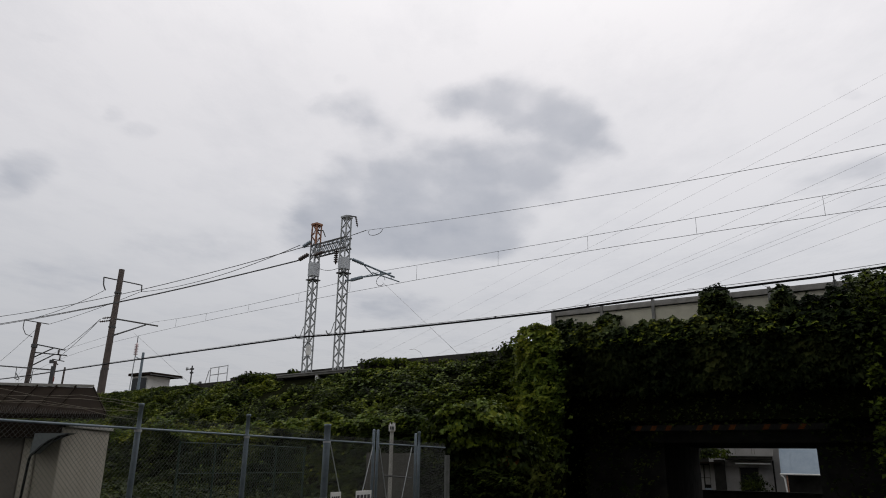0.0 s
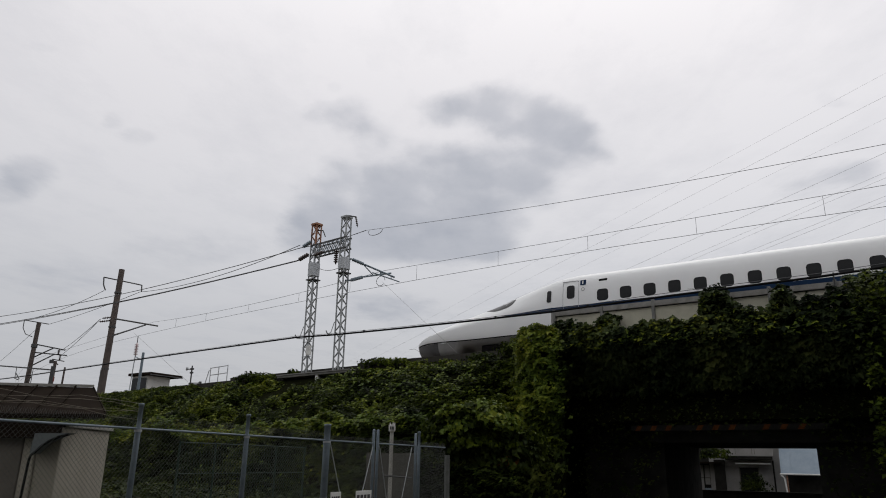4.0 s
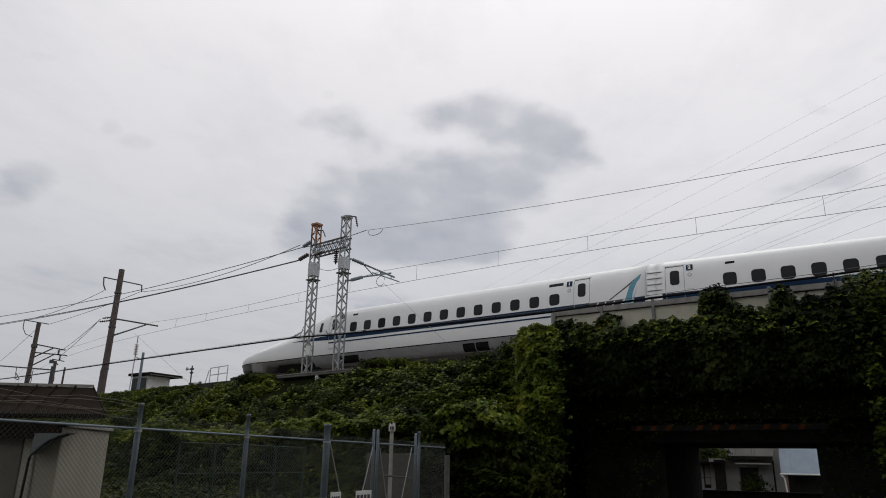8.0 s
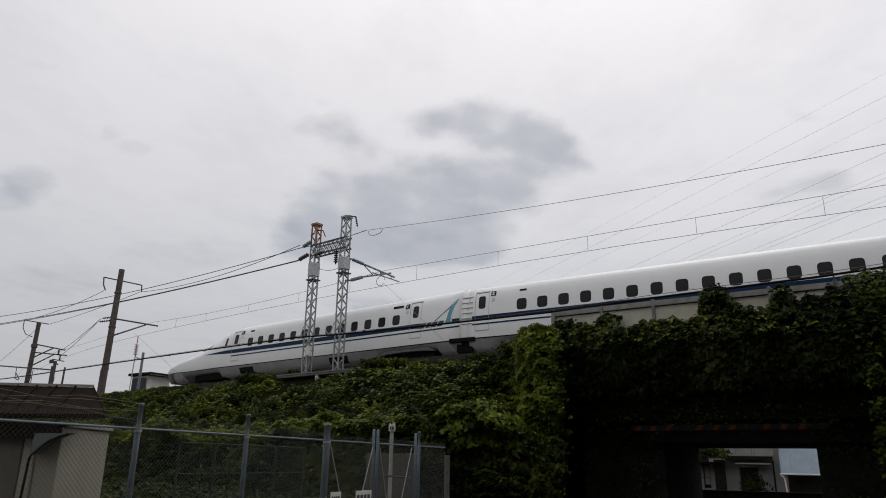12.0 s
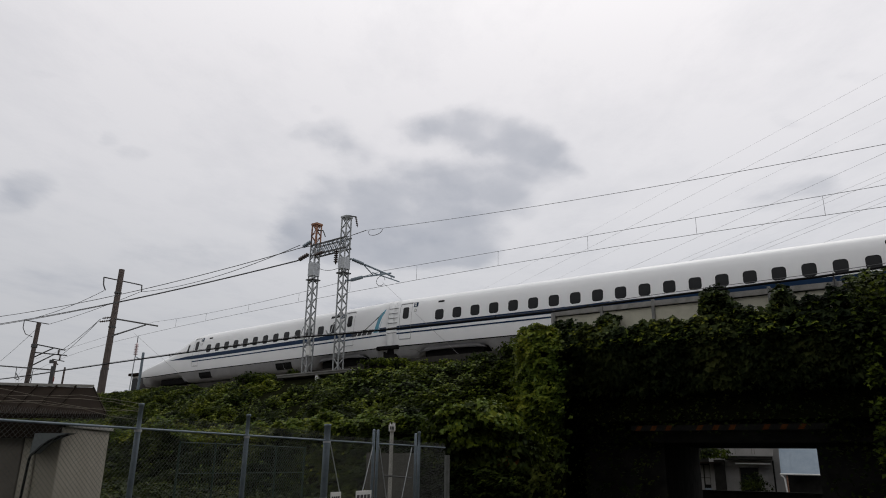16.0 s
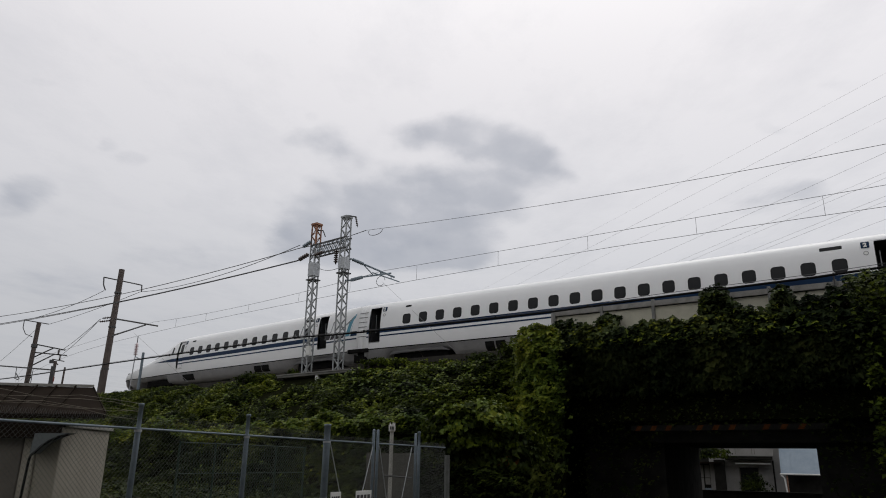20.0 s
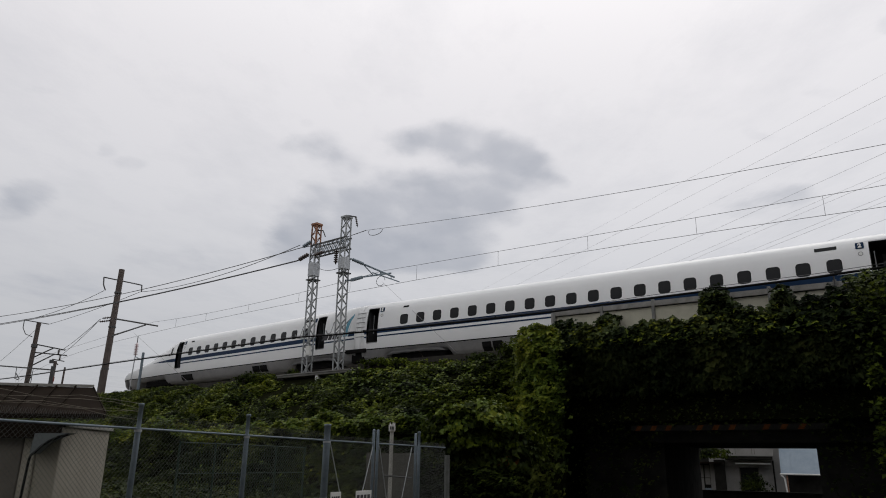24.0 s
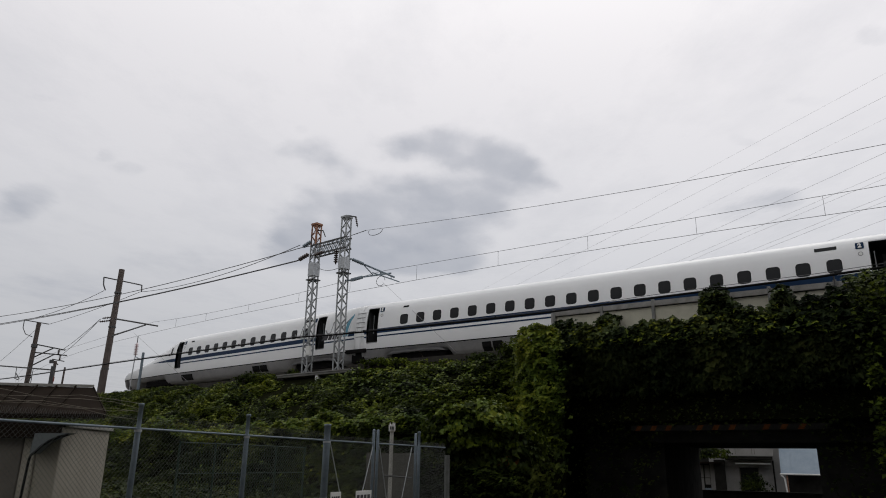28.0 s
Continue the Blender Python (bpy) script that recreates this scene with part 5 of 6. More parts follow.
for a, b in GATE:
    pa, pb = on_fence(a), on_fence(b)
    part("top_rail", rod(bmesh.new(), pa + Vector((0, 0, RAIL_Z)), pb + Vector((0, 0, RAIL_Z)), 0.013, 8), "galv_blue", gate)
    part("bottom_rail", rod(bmesh.new(), pa + Vector((0, 0, 0.1)), pb + Vector((0, 0, 0.1)), 0.022, 8), "galv", gate)
    chain_link(pa, pb, 0.05, RAIL_Z + 0.02, gate)
gate_post = mesh_of(spin(bmesh.new(), [(0.027, 0), (0.027, 2.18), (0.014, 2.2)], n=10), "post", True)
gate_post.materials.append(M["galv_blue"])
for i, shape in ((2.785, gate_post), (2.862, gate_post), (3.665, gate_post), (3.745, post_mesh)):
    ob = part("post", shape, None, gate)
    ob.location = on_fence(i)
for a, b in ((2.05, 2.45), (2.78, 2.45), (2.9, 3.2), (3.58, 3.25)):
    part("brace", rod(bmesh.new(), on_fence(a) + Vector((0, 0, 1.9)), on_fence(b) + Vector((0, 0, 0.2)), 0.010, 6), "galv", gate)
part("corner_post", rod(bmesh.new(), on_fence(4.48), on_fence(4.48) + Vector((0, 0, 1.78)), 0.06, 10), "fence_wire", gate)
for i, w in ((2.14, 0.32), (2.60, 0.54)):
    p = on_fence(i) + fnorm * 0.05
    sign = thing("gate_sign", pose(p.x, p.y, 0.98, 0, 0, math.degrees(math.atan2(fdir.y, fdir.x))), "small white notice board with dark print on the gate", "sign", "gate signs")
    part("board", cube(-w / 2, w / 2, -0.012, 0.0, -0.12, 0.12, 0.004), "white", sign)
    for k in range(4):
        part("print_bar", cube(-w / 2 + 0.03 + k * (w - 0.06) / 4, -w / 2 + 0.03 + (k + 0.7) * (w - 0.06) / 4, -0.017, -0.0125, -0.03, 0.05), "ink", sign)

# low green mesh fence further in
inner = thing("inner_fence", Matrix(), "low dull green wire mesh fence before the vines", "fence")
INNER = [F0 - fnorm * 2.6 + FD * k for k in (1.64, 2.09, 2.54, 3.0, 3.5)]
for p in INNER:
    part("post", rod(bmesh.new(), p, p + Vector((0, 0, 1.9)), 0.022, 8), "green_paint", inner)
for p, q in zip(INNER, INNER[1:]):
    for zz in (0.1, 1.35, 1.88):
        part("rail", rod(bmesh.new(), p + Vector((0, 0, zz)), q + Vector((0, 0, zz)), 0.010, 6), "green_paint", inner)
    for k in range(1, 12):
        part("wire", rod(bmesh.new(), p.lerp(q, k / 12) + Vector((0, 0, 0.1)), p.lerp(q, k / 12) + Vector((0, 0, 1.9)), 0.004, 4), "green_paint", inner)

# white standpipe and concrete wall behind the gate
standpipe = thing("standpipe", pose(-1.27, 18.96, 0), "white-painted vertical pipe with a capped head", "pipe")
part("pipe", rod(bmesh.new(), (0, 0, 0), (0, 0, 2.44), 0.050, 14), "eave", standpipe, smooth=False)
part("head", spin(bmesh.new(), [(0.056, 2.36), (0.088, 2.39), (0.088, 2.54), (0.05, 2.55)], n=16), "hut_wall", standpipe, "white slotted vent head")
for k in range(3):
    a = -1.96 + 0.52 * k
    part("vent_slot", cube(0.084 * math.cos(a) - 0.014, 0.084 * math.cos(a) + 0.014, 0.084 * math.sin(a) - 0.014, 0.084 * math.sin(a) + 0.014, 2.42, 2.50), "ink", standpipe)
for a in (-2.3, -1.2, -0.2, 1.2, 2.4):
    part("prong", rod(bmesh.new(), (0.07 * math.cos(a), 0.07 * math.sin(a), 2.54), (0.075 * math.cos(a), 0.075 * math.sin(a), 2.60), 0.012, 6), "hut_wall", standpipe)
part("strap", rod(bmesh.new(), (-0.2, -0.1, 1.27), (0.55, 0.1, 1.22), 0.025, 6), "dark_steel", standpipe)
garden_wall = structure("garden_wall", prism([(-2.12, 21.0), (-0.66, 21.3), (-0.63, 21.5), (-2.12, 21.2)], 0, 1.86), "block_wall", "stained grey-brown concrete block wall behind the gate", "wall")

wall_a, wall_b = Vector((-2.12, 21.0, 0)), Vector((-0.66, 21.3, 0))
wall_run, wall_face = (wall_b - wall_a), Vector((0.3, -1.46, 0)).normalized()
wall_block = mesh_of(cube(0.004, 0.358, -0.010, 0.0, 0.004, 0.196, 0.004), "block")
wall_block.materials.append(M["block_wall"])
turned_wall = math.atan2(wall_run.y, wall_run.x)
for row in range(9):
    for col in range(4):
        p = wall_a + wall_run.normalized() * (0.012 + 0.365 * col) + Vector((0, 0, 0.03 + 0.2 * row)) + wall_face * 0.001
        ob = new("block", wall_block)
        ob.parent = garden_wall
        ob.matrix_basis = Matrix.Translation(p) @ Matrix.Rotation(turned_wall, 4, "Z")

# ---- shed inside the fence ----
shed = thing("shed", pose(-6.6, 13.2, 0), "beige rendered shed with low brown roof and pale eave", "shed")
part("wall_gable", cube(-0.4, 0.0, -0.6, 1.2, 0, 2.10, 0.02), "shed_wall", shed, "beige rendered end wall")
part("wall_front", cube(-0.62, -0.404, -0.64, 1.4, 0, 2.04, 0.02), "shed_wall", shed, "stained beige wall")
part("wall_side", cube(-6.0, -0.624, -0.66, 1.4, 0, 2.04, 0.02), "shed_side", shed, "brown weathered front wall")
bm = bmesh.new()
v = [bm.verts.new(p) for p in ((-7.0, -0.85, 2.24), (0.75, -0.7, 2.33), (-0.28, 0.8, 2.92), (-7.0, 0.8, 2.98), (-7.0, -0.85, 2.16), (0.75, -0.7, 2.25), (-0.28, 0.8, 2.84), (-7.0, 0.8, 2.9))]
for f in ((0, 1, 2, 3), (7, 6, 5, 4), (0, 4, 5, 1), (1, 5, 6, 2), (2, 6, 7, 3), (3, 7, 4, 0)):
    bm.faces.new([v[k] for k in f])
bmesh.ops.recalc_face_normals(bm, faces=bm.faces[:])
roof = part("roof", bm, "shed_roof", shed, "low dark brown sheet roof")
part("ridge_trim", bar(bmesh.new(), (-7.0, 0.8, 3.0), (-0.28, 0.8, 2.95), 0.05, 0.05), "eave", roof)
part("verge_trim", bar(bmesh.new(), (-0.28, 0.8, 2.93), (0.75, -0.7, 2.34), 0.02, 0.02), "shed_roof", roof)
# dark board added to carry the shadow band below the roof edge
part("soffit", cube(-6.95, -0.02, -0.80, -0.30, 1.90, 2.17, 0.01), "shed_roof", roof, "dark board standing in for the shade below the roof edge")
for k in range(17):
    x = -6.7 + 0.38 * k
    part("sheet_seam", bar(bmesh.new(), (x + 0.5, -0.8, 2.29), (x, 0.78, 2.945), 0.02, 0.03), "shed_roof", roof)
outline = [(0.36, 1.99), (0.20, 1.95), (0.05, 1.88), (-0.08, 1.79), (-0.18, 1.68), (-0.22, 1.64), (-0.27, 1.65), (-0.24, 1.98)]
bm = bmesh.new()
fr, bk = [bm.verts.new((x - 0.1, -0.86, z)) for x, z in outline], [bm.verts.new((x - 0.1, -0.62, z)) for x, z in outline]
bm.faces.new(fr)
bm.faces.new(bk[::-1])
for k in range(len(outline)):
    bm.faces.new((fr[k], bk[k], bk[(k + 1) % len(outline)], fr[(k + 1) % len(outline)]))
bmesh.ops.recalc_face_normals(bm, faces=bm.faces[:])
part("canopy", bm, "canopy_sheet", shed, "small curved grey sheet metal canopy")
part("downpipe", tube([(0.26, -0.88, 1.97), (0.10, -0.88, 1.93), (-0.05, -0.88, 1.86), (-0.18, -0.88, 1.77), (-0.28, -0.88, 1.66), (-0.335, -0.88, 1.61), (-0.35, -0.88, 1.52), (-0.40, -0.88, 0.1)], 0.022, 8), "black_paint", shed, "black bent downpipe")
part("wall_cap", cube(-0.3, 0.05, -0.5, 1.24, 2.10, 2.16, 0.01), "eave", shed)

# ---- houses beyond the underpass ----
house = thing("white_house", pose(20.6, 48.0, 0, 0, 0, -23), "white rendered house with balcony beyond the underpass", "house")
part("wall", cube(-2.6, 2.2, 0, 6, 0, 5.6, 0.04), "house_wall", house)
part("roof", cube(-3.0, 2.6, -0.5, 6.5, 5.6, 5.8, 0.05), "shed_roof", house)
bal = part("balcony", cube(-1.6, 1.35, -1.1, -0.004, 2.33, 3.35, 0.03), "house_wall", house, "projecting white balcony")
part("balcony_floor", cube(-1.55, 1.3, -1.05, -0.004, 2.12, 2.33, 0.02), "concrete_dark", bal)
for x in (-0.9, 0.1, 0.25):
    part("water_stain_strip", cube(x, x + 0.03, -1.108, -1.1, 2.45, 3.3), "shed_side", bal)
porch = part("porch", cube(-0.95, 1.15, -0.75, -0.7, 1.84, 1.92), "white", house, "pale awning bar over the entrance")
part("awning_arm", cube(-0.95, -0.9, -0.7, -0.004, 1.82, 1.90), "galv", porch)
part("awning_arm", cube(1.10, 1.15, -0.7, -0.004, 1.82, 1.90), "galv", porch)
win = part("window", cube(-0.72, 0.38, -0.05, -0.004, 0.05, 1.62), "dark_glass", house, "dark ground floor window")
for x in (-0.74, 0.40):
    part("window_frame", cube(x - 0.03, x + 0.03, -0.08, -0.052, 0.0, 1.66), "shed_side", win)
part("drainpipe", rod(bmesh.new(), (1.32, -0.1, 0), (1.32, -0.1, 2.1), 0.05, 8), "concrete_dark", house)
part("corner_wall", cube(-2.3, -1.62, -0.4, -0.004, 0, 2.1, 0.02), "concrete_dark", house, "dark passage wall beside the house")
garage = thing("sheet_metal_lean_to", pose(22.55, 45.45, 0, 0, 0, -27), "lean-to with light blue-grey sheet metal roof", "lean-to")
bm = bmesh.new()
v = [bm.verts.new(p) for p in ((-1.1, -0.9, 1.32), (1.15, -0.9, 1.32), (1.15, 0.5, 3.1), (-1.1, 0.5, 3.1), (-1.1, -0.9, 1.26), (1.15, -0.9, 1.26), (1.15, 0.5, 3.04), (-1.1, 0.5, 3.04))]
for f in ((0, 1, 2, 3), (7, 6, 5, 4), (0, 4, 5, 1), (1, 5, 6, 2), (2, 6, 7, 3), (3, 7, 4, 0)):
    bm.faces.new([v[k] for k in f])
sheet = part("roof", bm, "bluish_metal", garage, "light blue-grey metal sheets")
for k in range(9):
    x = -1.0 + 0.26 * k
    part("roof_rib", bar(bmesh.new(), (x, -0.9, 1.33), (x, 0.5, 3.11), 0.03, 0.03), "bluish_metal", sheet)
part("gutter", rod(bmesh.new(), (-1.15, -0.95, 1.27), (1.2, -0.95, 1.27), 0.05, 8), "white", garage)
part("downpipe", tube([(-1.1, -0.97, 1.2), (-1.0, -0.95, 1.12), (-0.92, -0.95, 1.0), (-0.84, -0.95, 0.0)], 0.045, 8), "white", garage)
part("wall", cube(-0.75, 1.3, -0.1, 0.45, 0, 1.5), "concrete_dark", garage)
part("side_post", cube(-0.82, -0.74, -0.85, -0.75, 0, 1.3), "rust", garage)
lane_wall = thing("grey_block_house", pose(17.6, 49.5, 0, 0, 0, -22), "dim grey house wall with a tall window", "house")
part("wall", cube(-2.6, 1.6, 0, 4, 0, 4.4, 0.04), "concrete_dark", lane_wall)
for x0, x1, z0 in ((0.08, 0.32, 0.1), (0.40, 0.72, 0.5), (0.78, 1.08, 0.3)):
    pane = part("shutter", cube(x0, x1, -0.06, -0.004, z0, 1.75, 0.01), "house_wall", lane_wall, "pale shutter panel")
    part("shutter_rail", cube(x0, x1, -0.075, -0.064, 0.9, 0.96), "shed_side", pane)
part("lower_panel", cube(0.35, 1.1, -0.1, -0.064, -0.0, 0.28, 0.01), "bluish_metal", lane_wall, "blue-grey lower panel")
part("awning", cube(-1.8, 1.5, -0.8, -0.004, 1.85, 1.95), "shed_roof", lane_wall)

low_wall = thing("low_wall", pose(16.9, 37.9, 0, 0, 0, -27), "low dark concrete wall along the bend of the lane", "wall")
part("wall", cube(-4.5, 4.5, -0.1, 0.1, 0, 0.40, 0.02), "edge_concrete", low_wall)
part("coping", cube(-4.5, 4.5, -0.13, 0.13, 0.404, 0.45, 0.01), "concrete_dark", low_wall)

# plain house blocks behind and beside the viewpoint, unseen, added to cut sky light
for k, (x, y, w, d, h, turn) in enumerate(((-14, -8.0, 12, 8, 13.0, 4), (0.0, -8.5, 13, 8, 16.0, -3), (14, -6.5, 12, 8, 16.0, -12), (24, 7.0, 9, 14, 13.0, -14))):
    back = thing("unseen_sky_block", pose(x, y, 0, 0, 0, turn), "unseen plain house block added to hold back sky light", "house", "houses across the lane")
    part("wall", cube(-w / 2, w / 2, -d / 2, d / 2, 0, h - 0.6, 0.05), "shed_side", back)
    part("roof", cube(-w / 2 - 0.5, w / 2 + 0.5, -d / 2 - 0.5, d / 2 + 0.5, h - 0.6, h, 0.1), "shed_roof", back)

# ---- vines: every leaf a small folded blade ----
rng = np.random.default_rng(7)


def value_noise(p, scale, seed=0.0):
    return np.array([noise.noise(Vector((float(x) * scale + seed, float(y) * scale - seed, float(z) * scale + 2 * seed))) for x, y, z in p])


def leaves(name, pts, nrm, size, material, label, droop=0.35, jitter=0.32, category="vine", stray=0.6):
    """Scatters leaf blades at points with normals: a broad three-lobed blade folded at its midrib."""
    n = len(pts)
    up = np.array([0, 0, 1.0])
    nn = nrm + rng.normal(0, jitter, (n, 3))
    nn /= np.linalg.norm(nn, axis=1)[:, None]
    # the tip points down and outward, with much scatter
    tip = -up * droop + rng.normal(0, stray, (n, 3)) + nrm * 0.3
    tip -= (tip * nn).sum(1)[:, None] * nn
    tip /= np.linalg.norm(tip, axis=1)[:, None] + 1e-9
    side = np.cross(nn, tip)
    L = (size * rng.uniform(0.6, 1.35, n))[:, None]
    Wd = L * rng.uniform(0.30, 0.44, n)[:, None]
    fold = L * rng.uniform(0.03, 0.2, n)[:, None]
    v = np.empty((n, 6, 3))
    v[:, 0] = pts - tip * L * 0.42
    v[:, 1] = pts - tip * L * 0.05 + side * Wd * 1.15 + nn * fold
    v[:, 2] = pts + tip * L * 0.16 + side * Wd * 0.62 + nn * fold * 0.5
    v[:, 3] = pts + tip * L * 0.60 - nn * fold * 0.8
    v[:, 4] = pts + tip * L * 0.16 - side * Wd * 0.62 + nn * fold * 0.5
    v[:, 5] = pts - tip * L * 0.05 - side * Wd * 1.15 + nn * fold
    base = np.arange(n)[:, None] * 6
    f = np.concatenate([base + [0, 1, 2, 3], base + [0, 3, 4, 5]], 0)
    me = bpy.data.meshes.new(name)
    me.vertices.add(n * 6)
    me.vertices.foreach_set("co", v.reshape(-1))
    me.loops.add(len(f) * 4)
    me.loops.foreach_set("vertex_index", f.reshape(-1))
    me.polygons.add(len(f))
    me.polygons.foreach_set("loop_start", np.arange(len(f)) * 4)
    me.update(calc_edges=True)
    me.materials.append(M[material])
    ob = new(name, me)
    return tagged(ob, label, category, "", "stuff")


def at_many(s, o, z):
    a = TURN + CURVE * s
    return np.stack([CENTRE_X + (RADIUS + o) * np.sin(a), CENTRE_Y - (RADIUS + o) * np.cos(a), z], 1)


def out_many(s):
    a = TURN + CURVE * s
    return np.stack([np.sin(a), -np.cos(a), 0 * s], 1)


UP = np.array([0, 0, 1.0])


def slope_vines(name, s0, s1, count, size, material, label, a0=-0.02, a1=1.0, raise_by=0.0):
    s = rng.uniform(s0, s1, count)
    a = rng.uniform(a0, a1, count)
    # layered growth: long gaps between the tiers of leaves
    tiers = value_noise(np.stack([s * 0.9, 0 * s, a * 17.0], 1), 1.8, 8.3)
    keep = tiers > rng.uniform(-0.72, 0.0, count)
    s, a = s[keep], a[keep]
    count = len(s)
    # below the bench the face drops steeply
    steep = np.clip(a - 0.60, 0, 1)
    o = 3.75 + (a - 0.5 * steep) * 8.9 * spread(s)
    # the vines reach higher far along the line and leave the masts' ledge free
    z = 5.86 - 0.03 / (1 + np.exp((s + 9.5) * 2)) - 0.48 * np.exp(-(((s + 5.3) / 3.5) ** 6)) - 0.13 * np.exp(-(((s - 2.2) / 3.4) ** 6)) - 0.34 * np.exp(-(((s + 14.0) / 1.9) ** 4)) - a * 5.6
    p = at_many(s, o, z)
    lean = np.clip(steep * 8 + (1 - spread(s)) * 1.5, 0, 1)[:, None]
    nrm = (out_many(s) * 0.55 + UP * 0.83) * (1 - lean) + (out_many(s) * 0.8 + UP * 0.55) * lean
    out = out_many(s)
    along_track = np.stack([-out[:, 1], out[:, 0], 0 * s], 1)
    down = out * 0.83 - UP * 0.55

    def swell(q):
        return 0.34 * value_noise(q, 0.5) + 0.26 * value_noise(q, 1.3, 4.2) + 0.22 * value_noise(q, 2.9, 1.7)

    lump = swell(p)
    # the blades face the way the clump's surface faces
    gs, gd = (swell(p + along_track * 0.1) - lump) / 0.1, (swell(p + down * 0.1) - lump) / 0.1
    face = nrm - gs[:, None] * along_track - gd[:, None] * down
    face /= np.linalg.norm(face, axis=1)[:, None]
    lift = 0.30 + raise_by + lump + 0.35 * tiers[keep] - rng.uniform(0, 1, count) ** 2 * 0.5
    lift *= np.clip((a + 0.05) * 9, 0.2, 1)
    return leaves(name, p + nrm * lift[:, None], face * 0.2 + out * 0.24 + UP * 0.66, size, material, label, droop=0.15, jitter=0.19)


slope_vines("slope_vines", -30, 8.0, 92000, 0.128, "vine", "dense green vines covering the embankment slope", -0.02, 0.43)
# shade-toned leaves above the bench and on the steep foot
slope_vines("shaded_vines", -30, 8.0, 30000, 0.15, "vine_dark", "vines above the slope's bench in a darker shaded colour", 0.40, 0.52)
slope_vines("foot_vines", -30, 8.0, 52000, 0.155, "vine_dark", "vines on the slope's steep foot in a darker shaded colour", 0.59, 1.0)
slope_vines("slope_pale_vines", -12, 8.0, 1500, 0.15, "vine_bright", "pale green vine leaves on the embankment slope", raise_by=0.06)
slope_vines("olive_vines", -30, -7.0, 6500, 0.12, "vine_bright", "yellow-olive vine leaves on the long embankment slope", 0.0, 0.48, 0.03)
slope_vines("upper_bright_vines", -16, 6.0, 2200, 0.17, "vine_bright", "yellow-green vines in a lighter colour along the slope's upper edge", 0.02, 0.30, 0.05)
slope_vines("bright_vines", -1.5, 5.0, 700, 0.17, "vine_bright", "bright green vines on the slope beside the bridge", 0.02, 0.36, 0.08)
slope_vines("lower_bright_vines", -26, 5.6, 16000, 0.17, "vine_bright", "yellow-green vines in a lit colour along the slope's lower bench", 0.51, 0.60, 0.25)
slope_vines("bench_vines", -30, 8.0, 16000, 0.15, "vine", "green vines along the slope's lower bench", 0.50, 0.62)
slope_vines("far_slope_vines", -85, -28, 32000, 0.22, "vine", "dense green vines on the far embankment slope")


def tuft(name, centre, radii, count, size, material, label, hollow=0.45, category="vine"):
    """A mound of leaves with an uneven, lobed outline."""
    d = rng.normal(0, 1, (count, 3))
    d /= np.linalg.norm(d, axis=1)[:, None]
    d[:, 2] = np.where(d[:, 2] < -0.35, -d[:, 2], d[:, 2])
    c = np.array(centre)
    swell = 1 + 0.55 * value_noise(d * 0.9 + c, 1.9, 3.1) + 0.28 * value_noise(d + c, 4.6, 0.7)
    r = rng.uniform(hollow, 1.05, count) ** 0.6 * swell
    p = c + d * np.array(radii) * r[:, None]
    return leaves(name, p, d * 0.75 + UP * 0.25, size, material, label, category=category)


# tufts that stand up over the embankment's edge
for s, o, z, rx, rz, n in ((-1.2, 3.55, 6.15, 0.85, 0.30, 520), (0.1, 3.6, 6.1, 0.7, 0.22, 300), (3.0, 3.6, 5.88, 0.7, 0.2, 140), (4.9, 3.7, 5.95, 0.8, 0.26, 300), (1.5, 3.65, 5.9, 0.8, 0.22, 160),
                           (-7.9, 3.0, 6.15, 0.34, 0.25, 140), (-9.2, 3.8, 5.9, 0.85, 0.28, 380), (-10.5, 3.85, 5.95, 0.9, 0.33, 460), (6.2, 3.7, 6.1, 0.6, 0.4, 320)):
    p = at(s, o, z)
    tuft("vine_tuft", (p.x, p.y, p.z), (rx, rx * 0.8, rz), int(n * 1.5), 0.125, "vine", "small green vine tuft on the embankment's edge")
# bare shoots over the edge
for s, z, h in ((1.5, 6.3, 0.4), (14.2, 7.7, 0.3), (16.45, 7.6, 0.3)):
    p = at(s, 3.5, z)
    q = p + Vector((-0.15, 0, h * 0.6))
    tagged(part("bare_shoot", tube([p, q, q + Vector((-0.25, 0, h * 0.35)), q + Vector((-0.5, 0, h * 0.3))], 0.006, 5), "stem"), "thin bare vine shoot above the edge", "vine shoot", "bare shoots")


def wall_vines(name, s0, s1, count, size, material, label, z_of, o_of, thick=0.35, bottom=0.0, power=1.0, up=0.6, drift=0.0, face=0.45, gaps=True, bulge=1.0):
    s = rng.uniform(s0, s1, count) + rng.normal(0, 0.14, count)
    top = z_of(s)
    k = rng.uniform(0, 1, count) ** power
    z = top - k * (top - bottom)
    o = o_of(s, z)
    s = s + drift * (o - 4.4)
    p = at_many(s, o, z)
    if gaps:
        # hollows between the sprays of leaves
        keep = value_noise(p * np.array([1, 1, 1.5]), 2.6, 6.1) > rng.uniform(-0.45, 0.25, count)
        s, z, o, p = s[keep], z[keep], o[keep], p[keep]
        count = len(s)
    nrm = out_many(s) * 0.9 + UP * 0.3
    lump = bulge * (0.24 * value_noise(p, 0.9, 2.2) + 0.18 * value_noise(p, 2.4, 5.0))
    lift = lump + rng.uniform(-0.8, 0.3, count) * thick
    return leaves(name, p + nrm * lift[:, None], out_many(s) * face + UP * up, size, material, label, droop=0.9, jitter=0.26, stray=0.45)


